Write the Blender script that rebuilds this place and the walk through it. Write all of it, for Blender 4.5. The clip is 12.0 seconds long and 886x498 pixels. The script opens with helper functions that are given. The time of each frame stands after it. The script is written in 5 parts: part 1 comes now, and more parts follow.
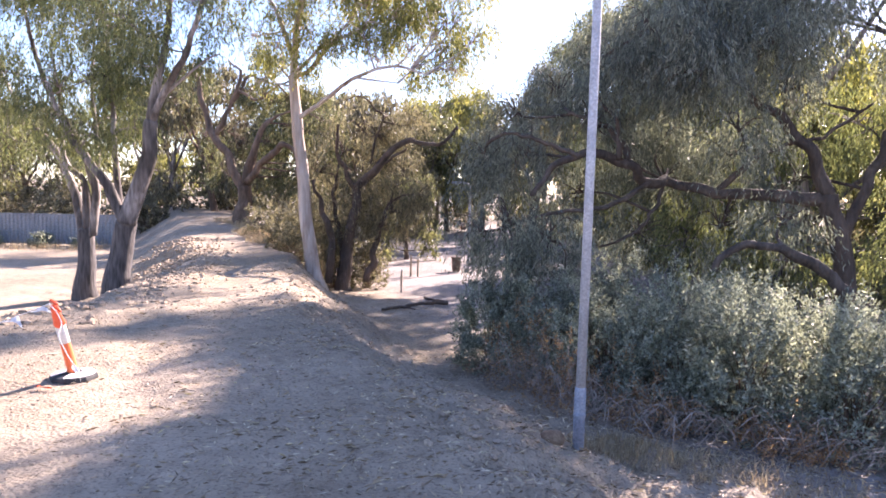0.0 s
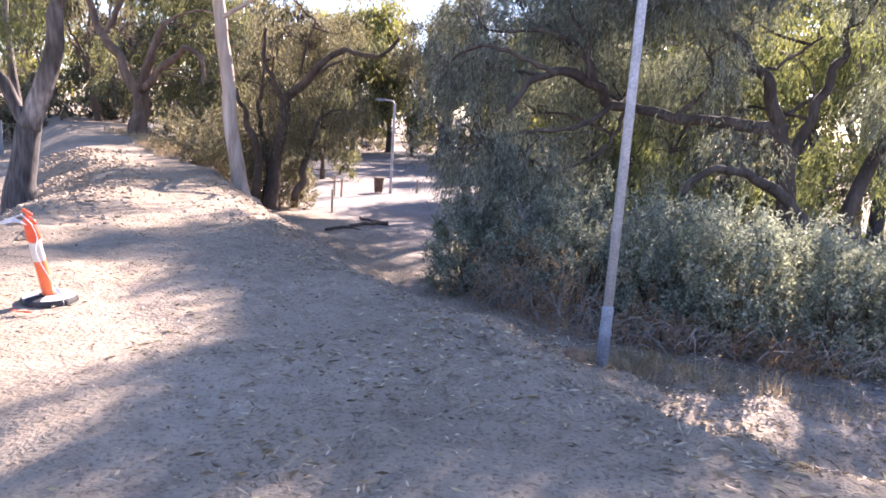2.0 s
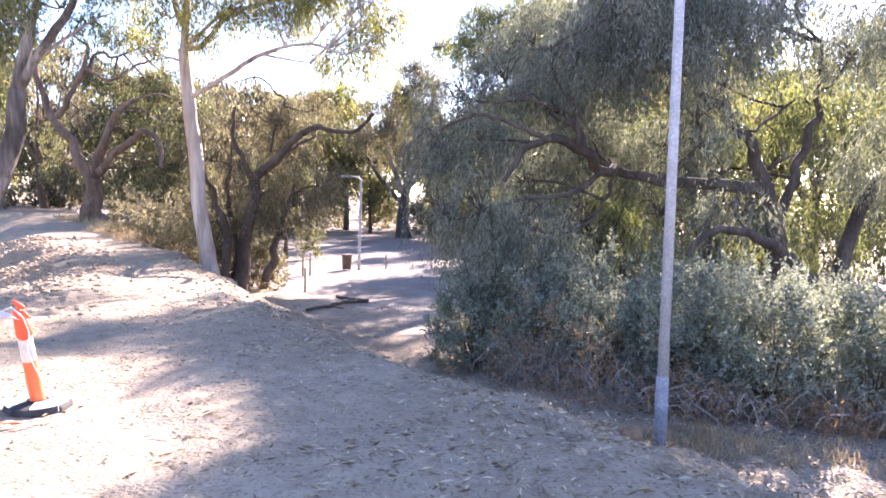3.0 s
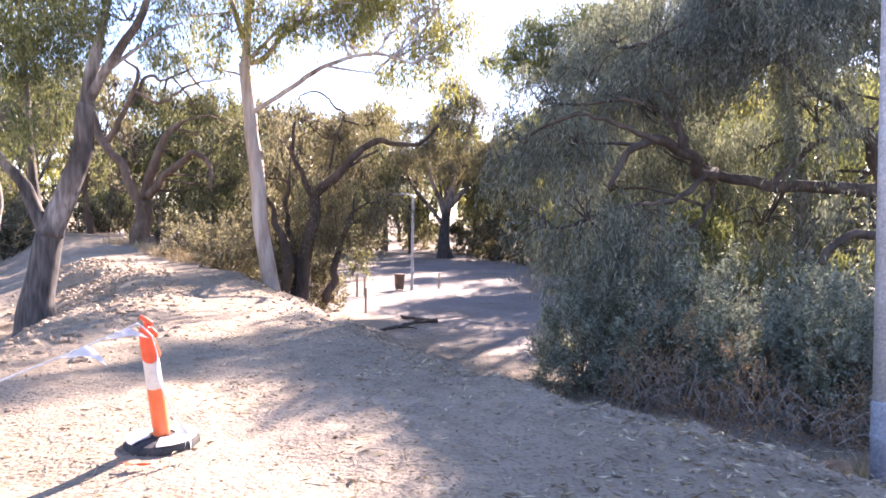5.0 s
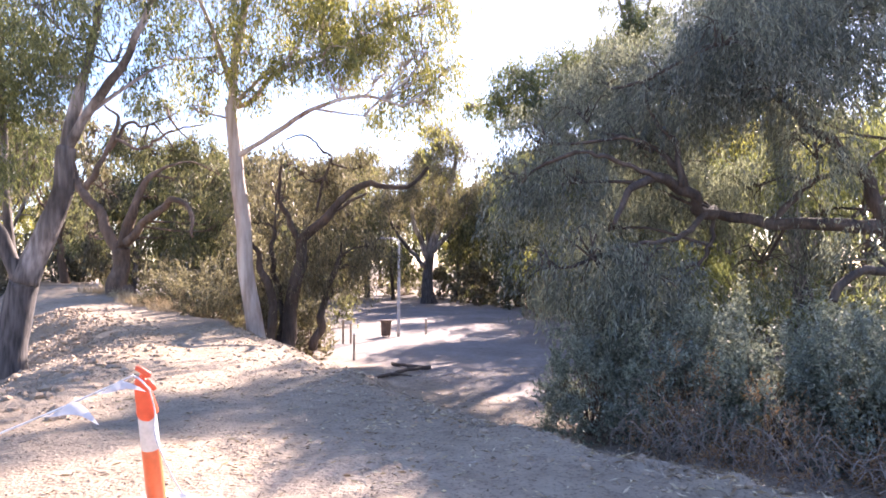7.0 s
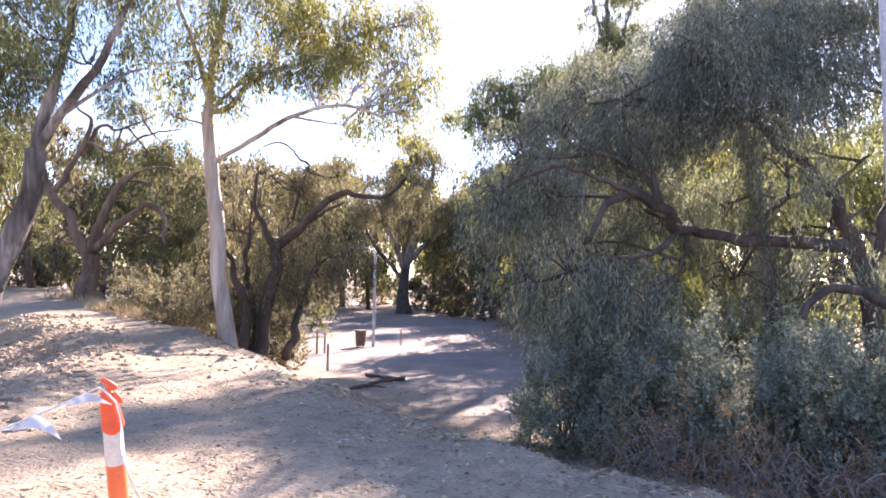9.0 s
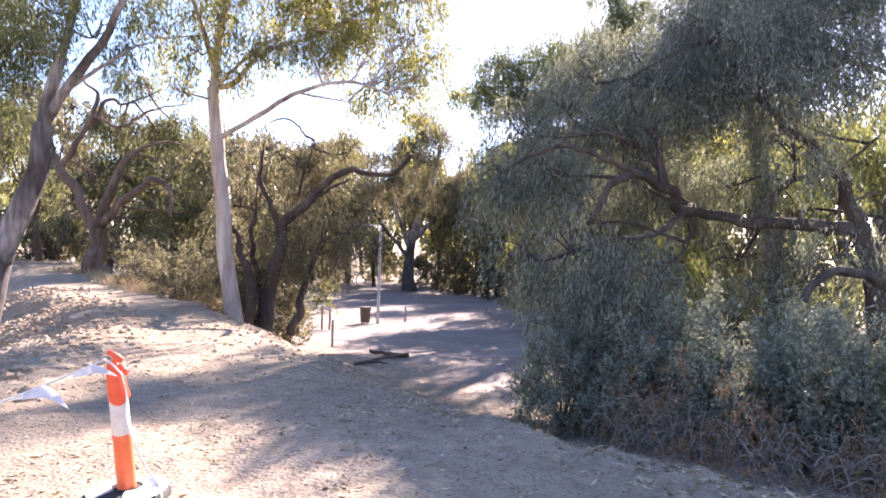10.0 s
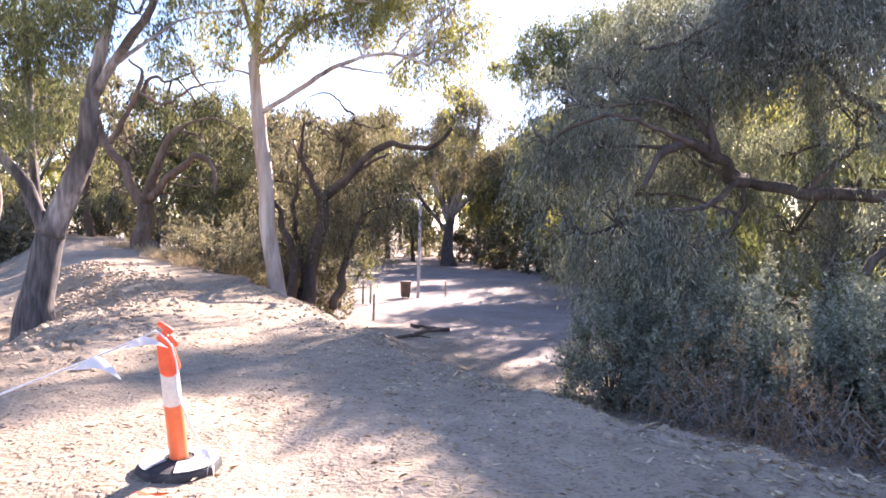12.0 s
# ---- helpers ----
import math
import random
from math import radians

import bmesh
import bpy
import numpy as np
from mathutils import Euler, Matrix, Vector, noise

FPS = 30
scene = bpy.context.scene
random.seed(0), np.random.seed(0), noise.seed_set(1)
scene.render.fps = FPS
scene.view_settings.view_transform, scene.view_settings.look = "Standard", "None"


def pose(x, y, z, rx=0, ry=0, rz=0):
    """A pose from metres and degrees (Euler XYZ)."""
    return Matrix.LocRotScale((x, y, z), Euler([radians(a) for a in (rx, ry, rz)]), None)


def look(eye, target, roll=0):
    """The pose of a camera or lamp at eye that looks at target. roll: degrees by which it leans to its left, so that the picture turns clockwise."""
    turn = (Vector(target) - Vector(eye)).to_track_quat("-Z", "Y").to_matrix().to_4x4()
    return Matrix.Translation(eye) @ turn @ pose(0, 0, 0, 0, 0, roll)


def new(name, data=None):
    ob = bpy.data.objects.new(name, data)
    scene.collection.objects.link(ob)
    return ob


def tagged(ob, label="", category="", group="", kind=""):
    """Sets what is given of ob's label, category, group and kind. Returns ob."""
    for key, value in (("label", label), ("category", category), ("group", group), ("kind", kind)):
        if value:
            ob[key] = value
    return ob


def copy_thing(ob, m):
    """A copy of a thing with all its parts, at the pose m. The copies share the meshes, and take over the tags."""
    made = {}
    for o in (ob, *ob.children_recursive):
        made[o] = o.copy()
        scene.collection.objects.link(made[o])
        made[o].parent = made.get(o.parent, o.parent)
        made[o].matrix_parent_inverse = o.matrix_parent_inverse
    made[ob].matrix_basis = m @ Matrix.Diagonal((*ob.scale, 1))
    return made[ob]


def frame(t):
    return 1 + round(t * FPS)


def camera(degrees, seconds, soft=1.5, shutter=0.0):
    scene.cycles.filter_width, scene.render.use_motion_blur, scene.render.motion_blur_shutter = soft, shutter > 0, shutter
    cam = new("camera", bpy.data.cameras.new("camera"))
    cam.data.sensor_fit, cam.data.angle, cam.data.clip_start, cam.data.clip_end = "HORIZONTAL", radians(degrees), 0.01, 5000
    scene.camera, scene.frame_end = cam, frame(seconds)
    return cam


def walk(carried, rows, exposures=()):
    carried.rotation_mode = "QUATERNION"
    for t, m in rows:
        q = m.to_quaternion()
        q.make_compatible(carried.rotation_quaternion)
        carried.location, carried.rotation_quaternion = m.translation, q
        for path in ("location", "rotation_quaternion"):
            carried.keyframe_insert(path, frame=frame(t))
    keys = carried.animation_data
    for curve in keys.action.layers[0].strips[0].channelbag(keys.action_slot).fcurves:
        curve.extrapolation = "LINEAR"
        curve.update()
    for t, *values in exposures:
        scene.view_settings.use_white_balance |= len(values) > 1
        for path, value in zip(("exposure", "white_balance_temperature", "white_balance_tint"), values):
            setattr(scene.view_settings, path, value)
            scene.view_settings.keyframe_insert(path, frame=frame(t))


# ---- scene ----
cam = camera(69.0, 12.0, soft=1.7)
PATH = [
    (0, (0.559, 0.719, 2.298), (0.264, 2.689, 2.115), 1.6),
    (0.5, (0.091, 0.79, 2.239), (-0.075, 2.78, 2.134), 1.7),
    (1, (-0.373, 0.851, 2.21), (-0.46, 2.839, 2.007), 1.6),
    (1.5, (-0.693, 1.087, 2.163), (-0.901, 3.046, 1.82), 0.4),
    (2, (-1.001, 1.023, 2.077), (-0.943, 2.981, 1.677), 4.0),
    (2.5, (-1.45, 1.292, 2.009), (-1.279, 3.278, 1.848), 2.7),
    (4.3, (-2.607, 2.354, 1.697), (-2.397, 4.335, 1.523), 1.4),
    (4.5, (-2.706, 2.463, 1.679), (-2.535, 4.454, 1.592), 0.9),
    (5, (-2.981, 2.651, 1.663), (-2.869, 4.646, 1.565), 0.9),
    (5.5, (-3.081, 2.708, 1.636), (-2.954, 4.704, 1.616), 0.2),
    (6, (-3.174, 2.858, 1.612), (-2.992, 4.85, 1.654), -0.0),
    (6.5, (-3.211, 2.912, 1.611), (-3.148, 4.91, 1.658), 0.5),
    (7, (-3.298, 3.094, 1.584), (-3.122, 5.086, 1.629), 0.2),
    (7.5, (-3.33, 3.10, 1.58), (-3.091, 5.084, 1.658), -0.1),
    (9.5, (-3.283, 3.121, 1.613), (-3.043, 5.105, 1.687), 1.5),
    (10, (-3.269, 3.067, 1.612), (-3.037, 5.054, 1.621), 1.8),
    (10.5, (-3.31, 3.201, 1.586), (-3.078, 5.187, 1.555), 1.8),
    (11, (-3.313, 3.175, 1.586), (-3.123, 5.166, 1.55), 1.7),
    (11.5, (-3.317, 3.186, 1.583), (-3.145, 5.178, 1.523), 1.6),
    (12, (-3.33, 3.212, 1.581), (-3.214, 5.207, 1.509), 1.6),
]
walk(cam, [(t, look(eye, target, roll)) for t, eye, target, roll in PATH],
     [(0, 2.21, 5900, 31), (0.5, 2.33, 5900, 31), (1.0, 2.25, 5900, 31), (1.5, 2.15, 5900, 31), (2.0, 2.28, 5900, 31), (2.5, 2.71, 5900, 31),
      (4.5, 2.51, 6050, 31), (5.5, 2.42, 6050, 31), (7.0, 2.37, 6050, 31), (9.5, 2.29, 6050, 31), (12, 2.39, 6050, 31)])

# ---- world, sun, exposure ----
SUN_ELEVATION, SUN_TURN = 30.5, 30.0
world = bpy.data.worlds.new("sky")
scene.world = world
world.use_nodes = True
wn = world.node_tree
sky = wn.nodes.new("ShaderNodeTexSky")
sky.sky_type = "NISHITA"
sky.sun_disc = False
sky.sun_elevation = radians(SUN_ELEVATION)
sky.sun_rotation = radians(SUN_TURN)
sky.dust_density = 0.3
sky.ozone_density = 1.6
wn.links.new(sky.outputs["Color"], wn.nodes["Background"].inputs["Color"])
wn.nodes["Background"].inputs["Strength"].default_value = 0.078
sun_way = Vector((math.sin(radians(SUN_TURN)) * math.cos(radians(SUN_ELEVATION)),
                  math.cos(radians(SUN_TURN)) * math.cos(radians(SUN_ELEVATION)), math.sin(radians(SUN_ELEVATION))))
sun = new("sun", bpy.data.lights.new("sun", "SUN"))
sun.data.energy = 5.0
sun.data.angle = radians(0.53)
sun.data.color = (1.0, 0.86, 0.67)
sun.matrix_world = look(sun_way * 60, (0, 0, 0))

# ---- numbers and meshes ----
rng = np.random.default_rng(7)


def vnoise(x, y, seed=0):
    """Smooth value noise over the plane, -1 to 1."""
    xi, yi = np.floor(x), np.floor(y)
    fx, fy = x - xi, y - yi
    fx, fy = fx * fx * (3 - 2 * fx), fy * fy * (3 - 2 * fy)

    def h(a, b):
        v = np.sin(a * 127.1 + b * 311.7 + seed * 74.7) * 43758.5453
        return (v - np.floor(v)) * 2 - 1
    top = h(xi, yi) * (1 - fx) + h(xi + 1, yi) * fx
    low = h(xi, yi + 1) * (1 - fx) + h(xi + 1, yi + 1) * fx
    return top * (1 - fy) + low * fy


def ramp(v):
    v = np.clip(v, 0, 1)
    return v * v * (3 - 2 * v)


# The levee: its right and left crest edges (x by y), its crest, and the low ground on both sides.
EDGE_Y = [-80, -10, 0, 4, 6, 7.9, 10.3, 13.5, 17, 20.9, 33.5, 45, 110]
EDGE_R = [20, 8, 4.6, 1.5, -0.3, -1.4, -3.1, -4.9, -6.3, -7.9, -15.0, -21.7, -58]
EDGE_L = [-30, -18, -13, -9.6, -8.4, -7.8, -7.3, -7.4, -8.4, -10.6, -18.2, -26.0, -64]


def bank(x, y):
    """Metres past the right and the left crest edge."""
    return ((x - np.interp(y, EDGE_Y, EDGE_R)) * 0.85, (np.interp(y, EDGE_Y, EDGE_L) - x) * 0.85)


def height(x, y):
    x, y = np.asarray(x, float), np.asarray(y, float)
    right, left = bank(x, y)
    right = right + 0.22 * vnoise(x * 0.9, y * 0.9, 3) + 0.10 * vnoise(x * 2.6, y * 2.6, 4)
    left = left + 0.30 * vnoise(x * 0.7, y * 0.7, 5)
    crest = 0.60 * ramp((7.5 - y) / 7.0) * ramp((x + 4.5) / 6.5) + 0.28 * ramp((y - 30) / 9)
    low_r = np.interp(y, [8, 10, 13, 18, 23, 31, 80], [-0.66, -0.82, -1.0, -1.05, -1.4, -1.54, -1.6])
    low_l = -1.25
    wide = np.interp(y, [8, 13, 18, 22], [2.6, 2.8, 2.2, 1.6])
    z = crest + (low_r - crest) * ramp(right / wide) + (low_l - crest) * ramp(left / 3.4)
    near = np.exp(-((x + 4) ** 2 + (y - 9) ** 2) / 900.0)
    slope = ramp(left / 0.6) * (1 - ramp((left - 3.4) / 1.5)) + ramp(right / 0.3) * (1 - ramp((right - wide) / 1.0))
    z = z + near * (0.035 * vnoise(x * 0.8, y * 0.8, 1) + 0.014 * vnoise(x * 2.7, y * 2.7, 2) + 0.006 * vnoise(x * 7, y * 7, 6))
    z = z + near * np.clip(slope, 0, 1) * (0.08 * vnoise(x * 2.1, y * 2.1, 8) + 0.055 * vnoise(x * 5.0, y * 5.0, 9) + 0.03 * vnoise(x * 11, y * 11, 10))
    # two shallow wheel tracks and a soft windrow along the left edge of the crest
    z = z - 0.03 * np.exp(-((right + 1.0) / 0.28) ** 2) - 0.03 * np.exp(-((right + 2.5) / 0.28) ** 2)
    z = z + near * 0.09 * np.exp(-((left - 0.1) / 0.5) ** 2) * (0.7 + 0.6 * vnoise(x * 1.3, y * 1.3, 12))
    return z


def raw_mesh(name, verts, quads=None, tris=None, smooth=False):
    """A mesh straight from arrays of corners and of quads and triangles."""
    me = bpy.data.meshes.new(name)
    verts = np.asarray(verts, np.float32)
    me.vertices.add(len(verts))
    me.vertices.foreach_set("co", verts.ravel())
    loops, starts, n = [], [], 0
    for faces, k in ((quads, 4), (tris, 3)):
        if faces is not None and len(faces):
            faces = np.asarray(faces, np.int32)
            loops.append(faces.ravel())
            starts.append(n + np.arange(len(faces)) * k)
            n += faces.size
    loops, starts = np.concatenate(loops), np.concatenate(starts)
    me.loops.add(n)
    me.loops.foreach_set("vertex_index", loops)
    me.polygons.add(len(starts))
    me.polygons.foreach_set("loop_start", starts.astype(np.int32))
    me.polygons.foreach_set("use_smooth", np.full(len(starts), smooth))
    me.update(calc_edges=True)
    return me


def part_of(name, me, material, parent, label=""):
    ob = new(name, me)
    me.materials.append(material)
    ob.parent = parent
    return tagged(ob, label) if label else ob


def part(name, bm, material, parent, label="", smooth=False):
    """Links a bmesh as one mesh object under a thing or a part."""
    me = bpy.data.meshes.new(name)
    bm.to_mesh(me)
    bm.free()
    if smooth:
        for p in me.polygons:
            p.use_smooth = True
    return part_of(name, me, material, parent, label)


def thing(name, place, label, category, group="", kind=""):
    ob = new(name)
    ob.location = place
    return tagged(ob, label, category, group, kind)


def spline(pts, steps):
    p = np.asarray(pts, float)
    if len(p) < 3:
        return np.array([p[0] + (p[-1] - p[0]) * i / steps for i in range(steps + 1)])
    q = np.vstack([2 * p[0] - p[1], p, 2 * p[-1] - p[-2]])
    out = []
    for i in range(1, len(q) - 2):
        for s in range(steps):
            t = s / steps
            out.append(0.5 * (2 * q[i] + (q[i + 1] - q[i - 1]) * t + (2 * q[i - 1] - 5 * q[i] + 4 * q[i + 1] - q[i + 2]) * t * t
                              + (3 * q[i] - q[i - 1] - 3 * q[i + 1] + q[i + 2]) * t ** 3))
    out.append(q[-2])
    return np.array(out)


def tube_arrays(pts, r0, r1, sides=8, steps=5, lumpy=0.08, flare=0.0, seed=1, crook=0.55):
    """Corners and quads of a tapered, slightly uneven round limb."""
    c = spline(pts, steps)
    n = len(c)
    if lumpy > 0.12:
        run = np.concatenate([[0], np.cumsum(np.linalg.norm(np.diff(c, axis=0), axis=1))]) / max(r0, 0.03)
        ends = np.sin(np.linspace(0, np.pi, n)) ** 0.5
        for k in range(3):
            c[:, k] += r0 * crook * ends * vnoise(run * 0.32 + seed * 7.3, run * 0 + k * 5.7 + seed, 40 + k)
    d = np.gradient(c, axis=0)
    d /= np.linalg.norm(d, axis=1)[:, None] + 1e-9
    ref = np.array([0.0, 1.0, 0.0]) if abs(d[0][1]) < 0.9 else np.array([1.0, 0, 0])
    a = np.cross(d, ref)
    a /= np.linalg.norm(a, axis=1)[:, None] + 1e-9
    b = np.cross(d, a)
    u = np.linspace(0, 1, n)
    along = np.concatenate([[0], np.cumsum(np.linalg.norm(np.diff(c, axis=0), axis=1))])
    r = (r0 + (r1 - r0) * u) * (1 + flare * np.exp(-along / (2.0 * r0)))
    ang = np.arange(sides) * 2 * np.pi / sides
    wob = 1 + lumpy * vnoise(along[:, None] * 2.2 / (1 + 6 * r0) + seed, ang[None, :] * 1.3 + seed * 3.1, seed)
    rr = r[:, None] * wob
    v = c[:, None, :] + rr[..., None] * (np.cos(ang)[None, :, None] * a[:, None, :] + np.sin(ang)[None, :, None] * b[:, None, :])
    i = np.arange(n - 1)[:, None] * sides
    j = np.arange(sides)[None, :]
    k = (j + 1) % sides
    quads = np.stack([i + j, i + k, i + sides + k, i + sides + j], -1).reshape(-1, 4)
    verts = np.vstack([v.reshape(-1, 3), c[:1] - d[:1] * r[0] * 0.2, c[-1:] + d[-1:] * r[-1] * 0.6])
    m = n * sides
    tris = [(m, (q + 1) % sides, q) for q in range(sides)] + [(m + 1, m - sides + q, m - sides + (q + 1) % sides) for q in range(sides)]
    return verts, quads, np.array(tris)


def join(pieces):
    vs, qs, ts, n = [], [], [], 0
    for v, q, t in pieces:
        vs.append(v)
        qs.append(np.asarray(q).reshape(-1, 4) + n)
        ts.append(np.asarray(t).reshape(-1, 3) + n)
        n += len(v)
    return np.vstack(vs), np.vstack(qs), np.vstack(ts)


def leaf_arrays(base, axis, length, width):
    """One folded lance-shaped quad a leaf."""
    n = len(base)
    axis = axis / (np.linalg.norm(axis, axis=1)[:, None] + 1e-9)
    side = np.cross(axis, rng.normal(size=(n, 3)))
    side /= np.linalg.norm(side, axis=1)[:, None] + 1e-9
    bend = np.cross(axis, side) * (length * rng.uniform(-0.12, 0.12, n))[:, None]
    mid = base + axis * (length * 0.45)[:, None] + bend
    tip = base + axis * length[:, None]
    v = np.stack([base, mid + side * (width / 2)[:, None], tip, mid - side * (width / 2)[:, None]], 1).reshape(-1, 3)
    return v, np.arange(4 * n).reshape(-1, 4)


# ---- materials ----
def material(name, rough=0.8, metal=0.0):
    m = bpy.data.materials.new(name)
    m.use_nodes = True
    b = m.node_tree.nodes["Principled BSDF"]
    b.inputs["Roughness"].default_value = rough
    b.inputs["Metallic"].default_value = metal
    return m, m.node_tree, b


def noise_node(nt, scale, detail=4.0, stretch=None, space="Object"):
    co = nt.nodes.new("ShaderNodeTexCoord")
    n = nt.nodes.new("ShaderNodeTexNoise")
    n.inputs["Scale"].default_value = scale
    n.inputs["Detail"].default_value = detail
    if stretch:
        mp = nt.nodes.new("ShaderNodeMapping")
        mp.inputs["Scale"].default_value = stretch
        nt.links.new(co.outputs[space], mp.inputs["Vector"])
        nt.links.new(mp.outputs["Vector"], n.inputs["Vector"])
    else:
        nt.links.new(co.outputs[space], n.inputs["Vector"])
    return n


def ramp_node(nt, source, stops):
    r = nt.nodes.new("ShaderNodeValToRGB")
    e = r.color_ramp.elements
    while len(e) < len(stops):
        e.new(0.5)
    for el, (p, c) in zip(e, stops):
        el.position, el.color = p, (*c, 1)
    nt.links.new(source, r.inputs["Fac"])
    return r


def mix_node(nt, fac, a, b, blend="MIX"):
    m = nt.nodes.new("ShaderNodeMix")
    m.data_type, m.blend_type = "RGBA", blend
    for value, slot in ((fac, 0), (a, 6), (b, 7)):
        if isinstance(value, bpy.types.NodeSocket):
            nt.links.new(value, m.inputs[slot])
        else:
            m.inputs[slot].default_value = value if slot == 0 else (*value, 1)
    return m.outputs[2]


def bump(nt, b, source, strength, distance):
    n = nt.nodes.new("ShaderNodeBump")
    n.inputs["Strength"].default_value = strength
    n.inputs["Distance"].default_value = distance
    nt.links.new(source, n.inputs["Height"])
    nt.links.new(n.outputs["Normal"], b.inputs["Normal"])


def two_tone(name, a, b_col, scale, rough=0.8, metal=0.0, fine=None, relief=0.3, depth=0.01, stretch=None, grain=(0.72, 1.15)):
    m, nt, b = material(name, rough, metal)
    n1 = noise_node(nt, scale, 5, stretch)
    r1 = ramp_node(nt, n1.outputs["Fac"], [(0.35, a), (0.68, b_col)])
    n2 = noise_node(nt, fine or scale * 9, 4, stretch)
    r2 = ramp_node(nt, n2.outputs["Fac"], [(0.3, (grain[0],) * 3), (0.7, (grain[1],) * 3)])
    nt.links.new(mix_node(nt, 1.0, r1.outputs["Color"], r2.outputs["Color"], "MULTIPLY"), b.inputs["Base Color"])
    bump(nt, b, n2.outputs["Fac"], relief, depth)
    return m


def leaf_material(name, dark, mid, light, passing=0.4, rough=0.45, glow=(1.6, 1.65, 0.8)):
    """Leaves that differ one from the next and let some light through."""
    m, nt, b = material(name, rough)
    geo = nt.nodes.new("ShaderNodeNewGeometry")
    r = ramp_node(nt, geo.outputs["Random Per Island"], [(0.0, dark), (0.55, mid), (1.0, light)])
    n = noise_node(nt, 0.9, 3)
    tone = ramp_node(nt, n.outputs["Fac"], [(0.3, (0.75, 0.78, 0.8)), (0.7, (1.2, 1.15, 1.0))])
    col = mix_node(nt, 1.0, r.outputs["Color"], tone.outputs["Color"], "MULTIPLY")
    nt.links.new(col, b.inputs["Base Color"])
    tr = nt.nodes.new("ShaderNodeBsdfTranslucent")
    warm = mix_node(nt, 1.0, col, glow, "MULTIPLY")
    nt.links.new(warm, tr.inputs["Color"])
    mx = nt.nodes.new("ShaderNodeMixShader")
    mx.inputs["Fac"].default_value = passing
    nt.links.new(b.outputs["BSDF"], mx.inputs[1])
    nt.links.new(tr.outputs["BSDF"], mx.inputs[2])
    nt.links.new(mx.outputs["Shader"], nt.nodes["Material Output"].inputs["Surface"])
    return m


def ground_material():
    m, nt, b = material("dry_sandy_earth", 0.95)
    at = nt.nodes.new("ShaderNodeAttribute")
    at.attribute_name = "gravel"
    big = noise_node(nt, 0.45, 6)
    earth = ramp_node(nt, big.outputs["Fac"], [(0.3, (0.255, 0.202, 0.138)), (0.5, (0.325, 0.262, 0.184)), (0.72, (0.395, 0.325, 0.238))])
    road = ramp_node(nt, big.outputs["Fac"], [(0.3, (0.23, 0.195, 0.17)), (0.7, (0.32, 0.285, 0.26))])
    col = mix_node(nt, at.outputs["Fac"], earth.outputs["Color"], road.outputs["Color"])
    mid = noise_node(nt, 5.0, 6)
    tone = ramp_node(nt, mid.outputs["Fac"], [(0.3, (0.78, 0.76, 0.74)), (0.5, (0.97, 0.97, 0.97)), (0.72, (1.12, 1.11, 1.10))])
    col = mix_node(nt, 1.0, col, tone.outputs["Color"], "MULTIPLY")
    fine = noise_node(nt, 30.0, 6)
    speck = ramp_node(nt, fine.outputs["Fac"], [(0.34, (0.55, 0.52, 0.50)), (0.45, (1.0, 1.0, 1.0)), (0.7, (1.15, 1.14, 1.12))])
    col = mix_node(nt, 0.85, col, speck.outputs["Color"], "MULTIPLY")
    nt.links.new(col, b.inputs["Base Color"])
    add = nt.nodes.new("ShaderNodeMath")
    add.operation = "MULTIPLY_ADD"
    nt.links.new(mid.outputs["Fac"], add.inputs[0])
    add.inputs[1].default_value = 1.3
    nt.links.new(fine.outputs["Fac"], add.inputs[2])
    bump(nt, b, add.outputs[0], 0.85, 0.034)
    return m


def gum_bark():
    m, nt, b = material("smooth_pale_bark", 0.75)
    patch = noise_node(nt, 1.5, 5, (1, 1, 0.4))
    base = ramp_node(nt, patch.outputs["Fac"], [(0.34, (0.22, 0.13, 0.09)), (0.40, (0.46, 0.35, 0.28)), (0.60, (0.66, 0.57, 0.49))])
    streak = noise_node(nt, 9.0, 4, (1, 1, 0.12))
    tone = ramp_node(nt, streak.outputs["Fac"], [(0.3, (0.68, 0.62, 0.58)), (0.6, (1.05, 1.04, 1.03))])
    nt.links.new(mix_node(nt, 1.0, base.outputs["Color"], tone.outputs["Color"], "MULTIPLY"), b.inputs["Base Color"])
    bump(nt, b, streak.outputs["Fac"], 0.3, 0.02)
    return m


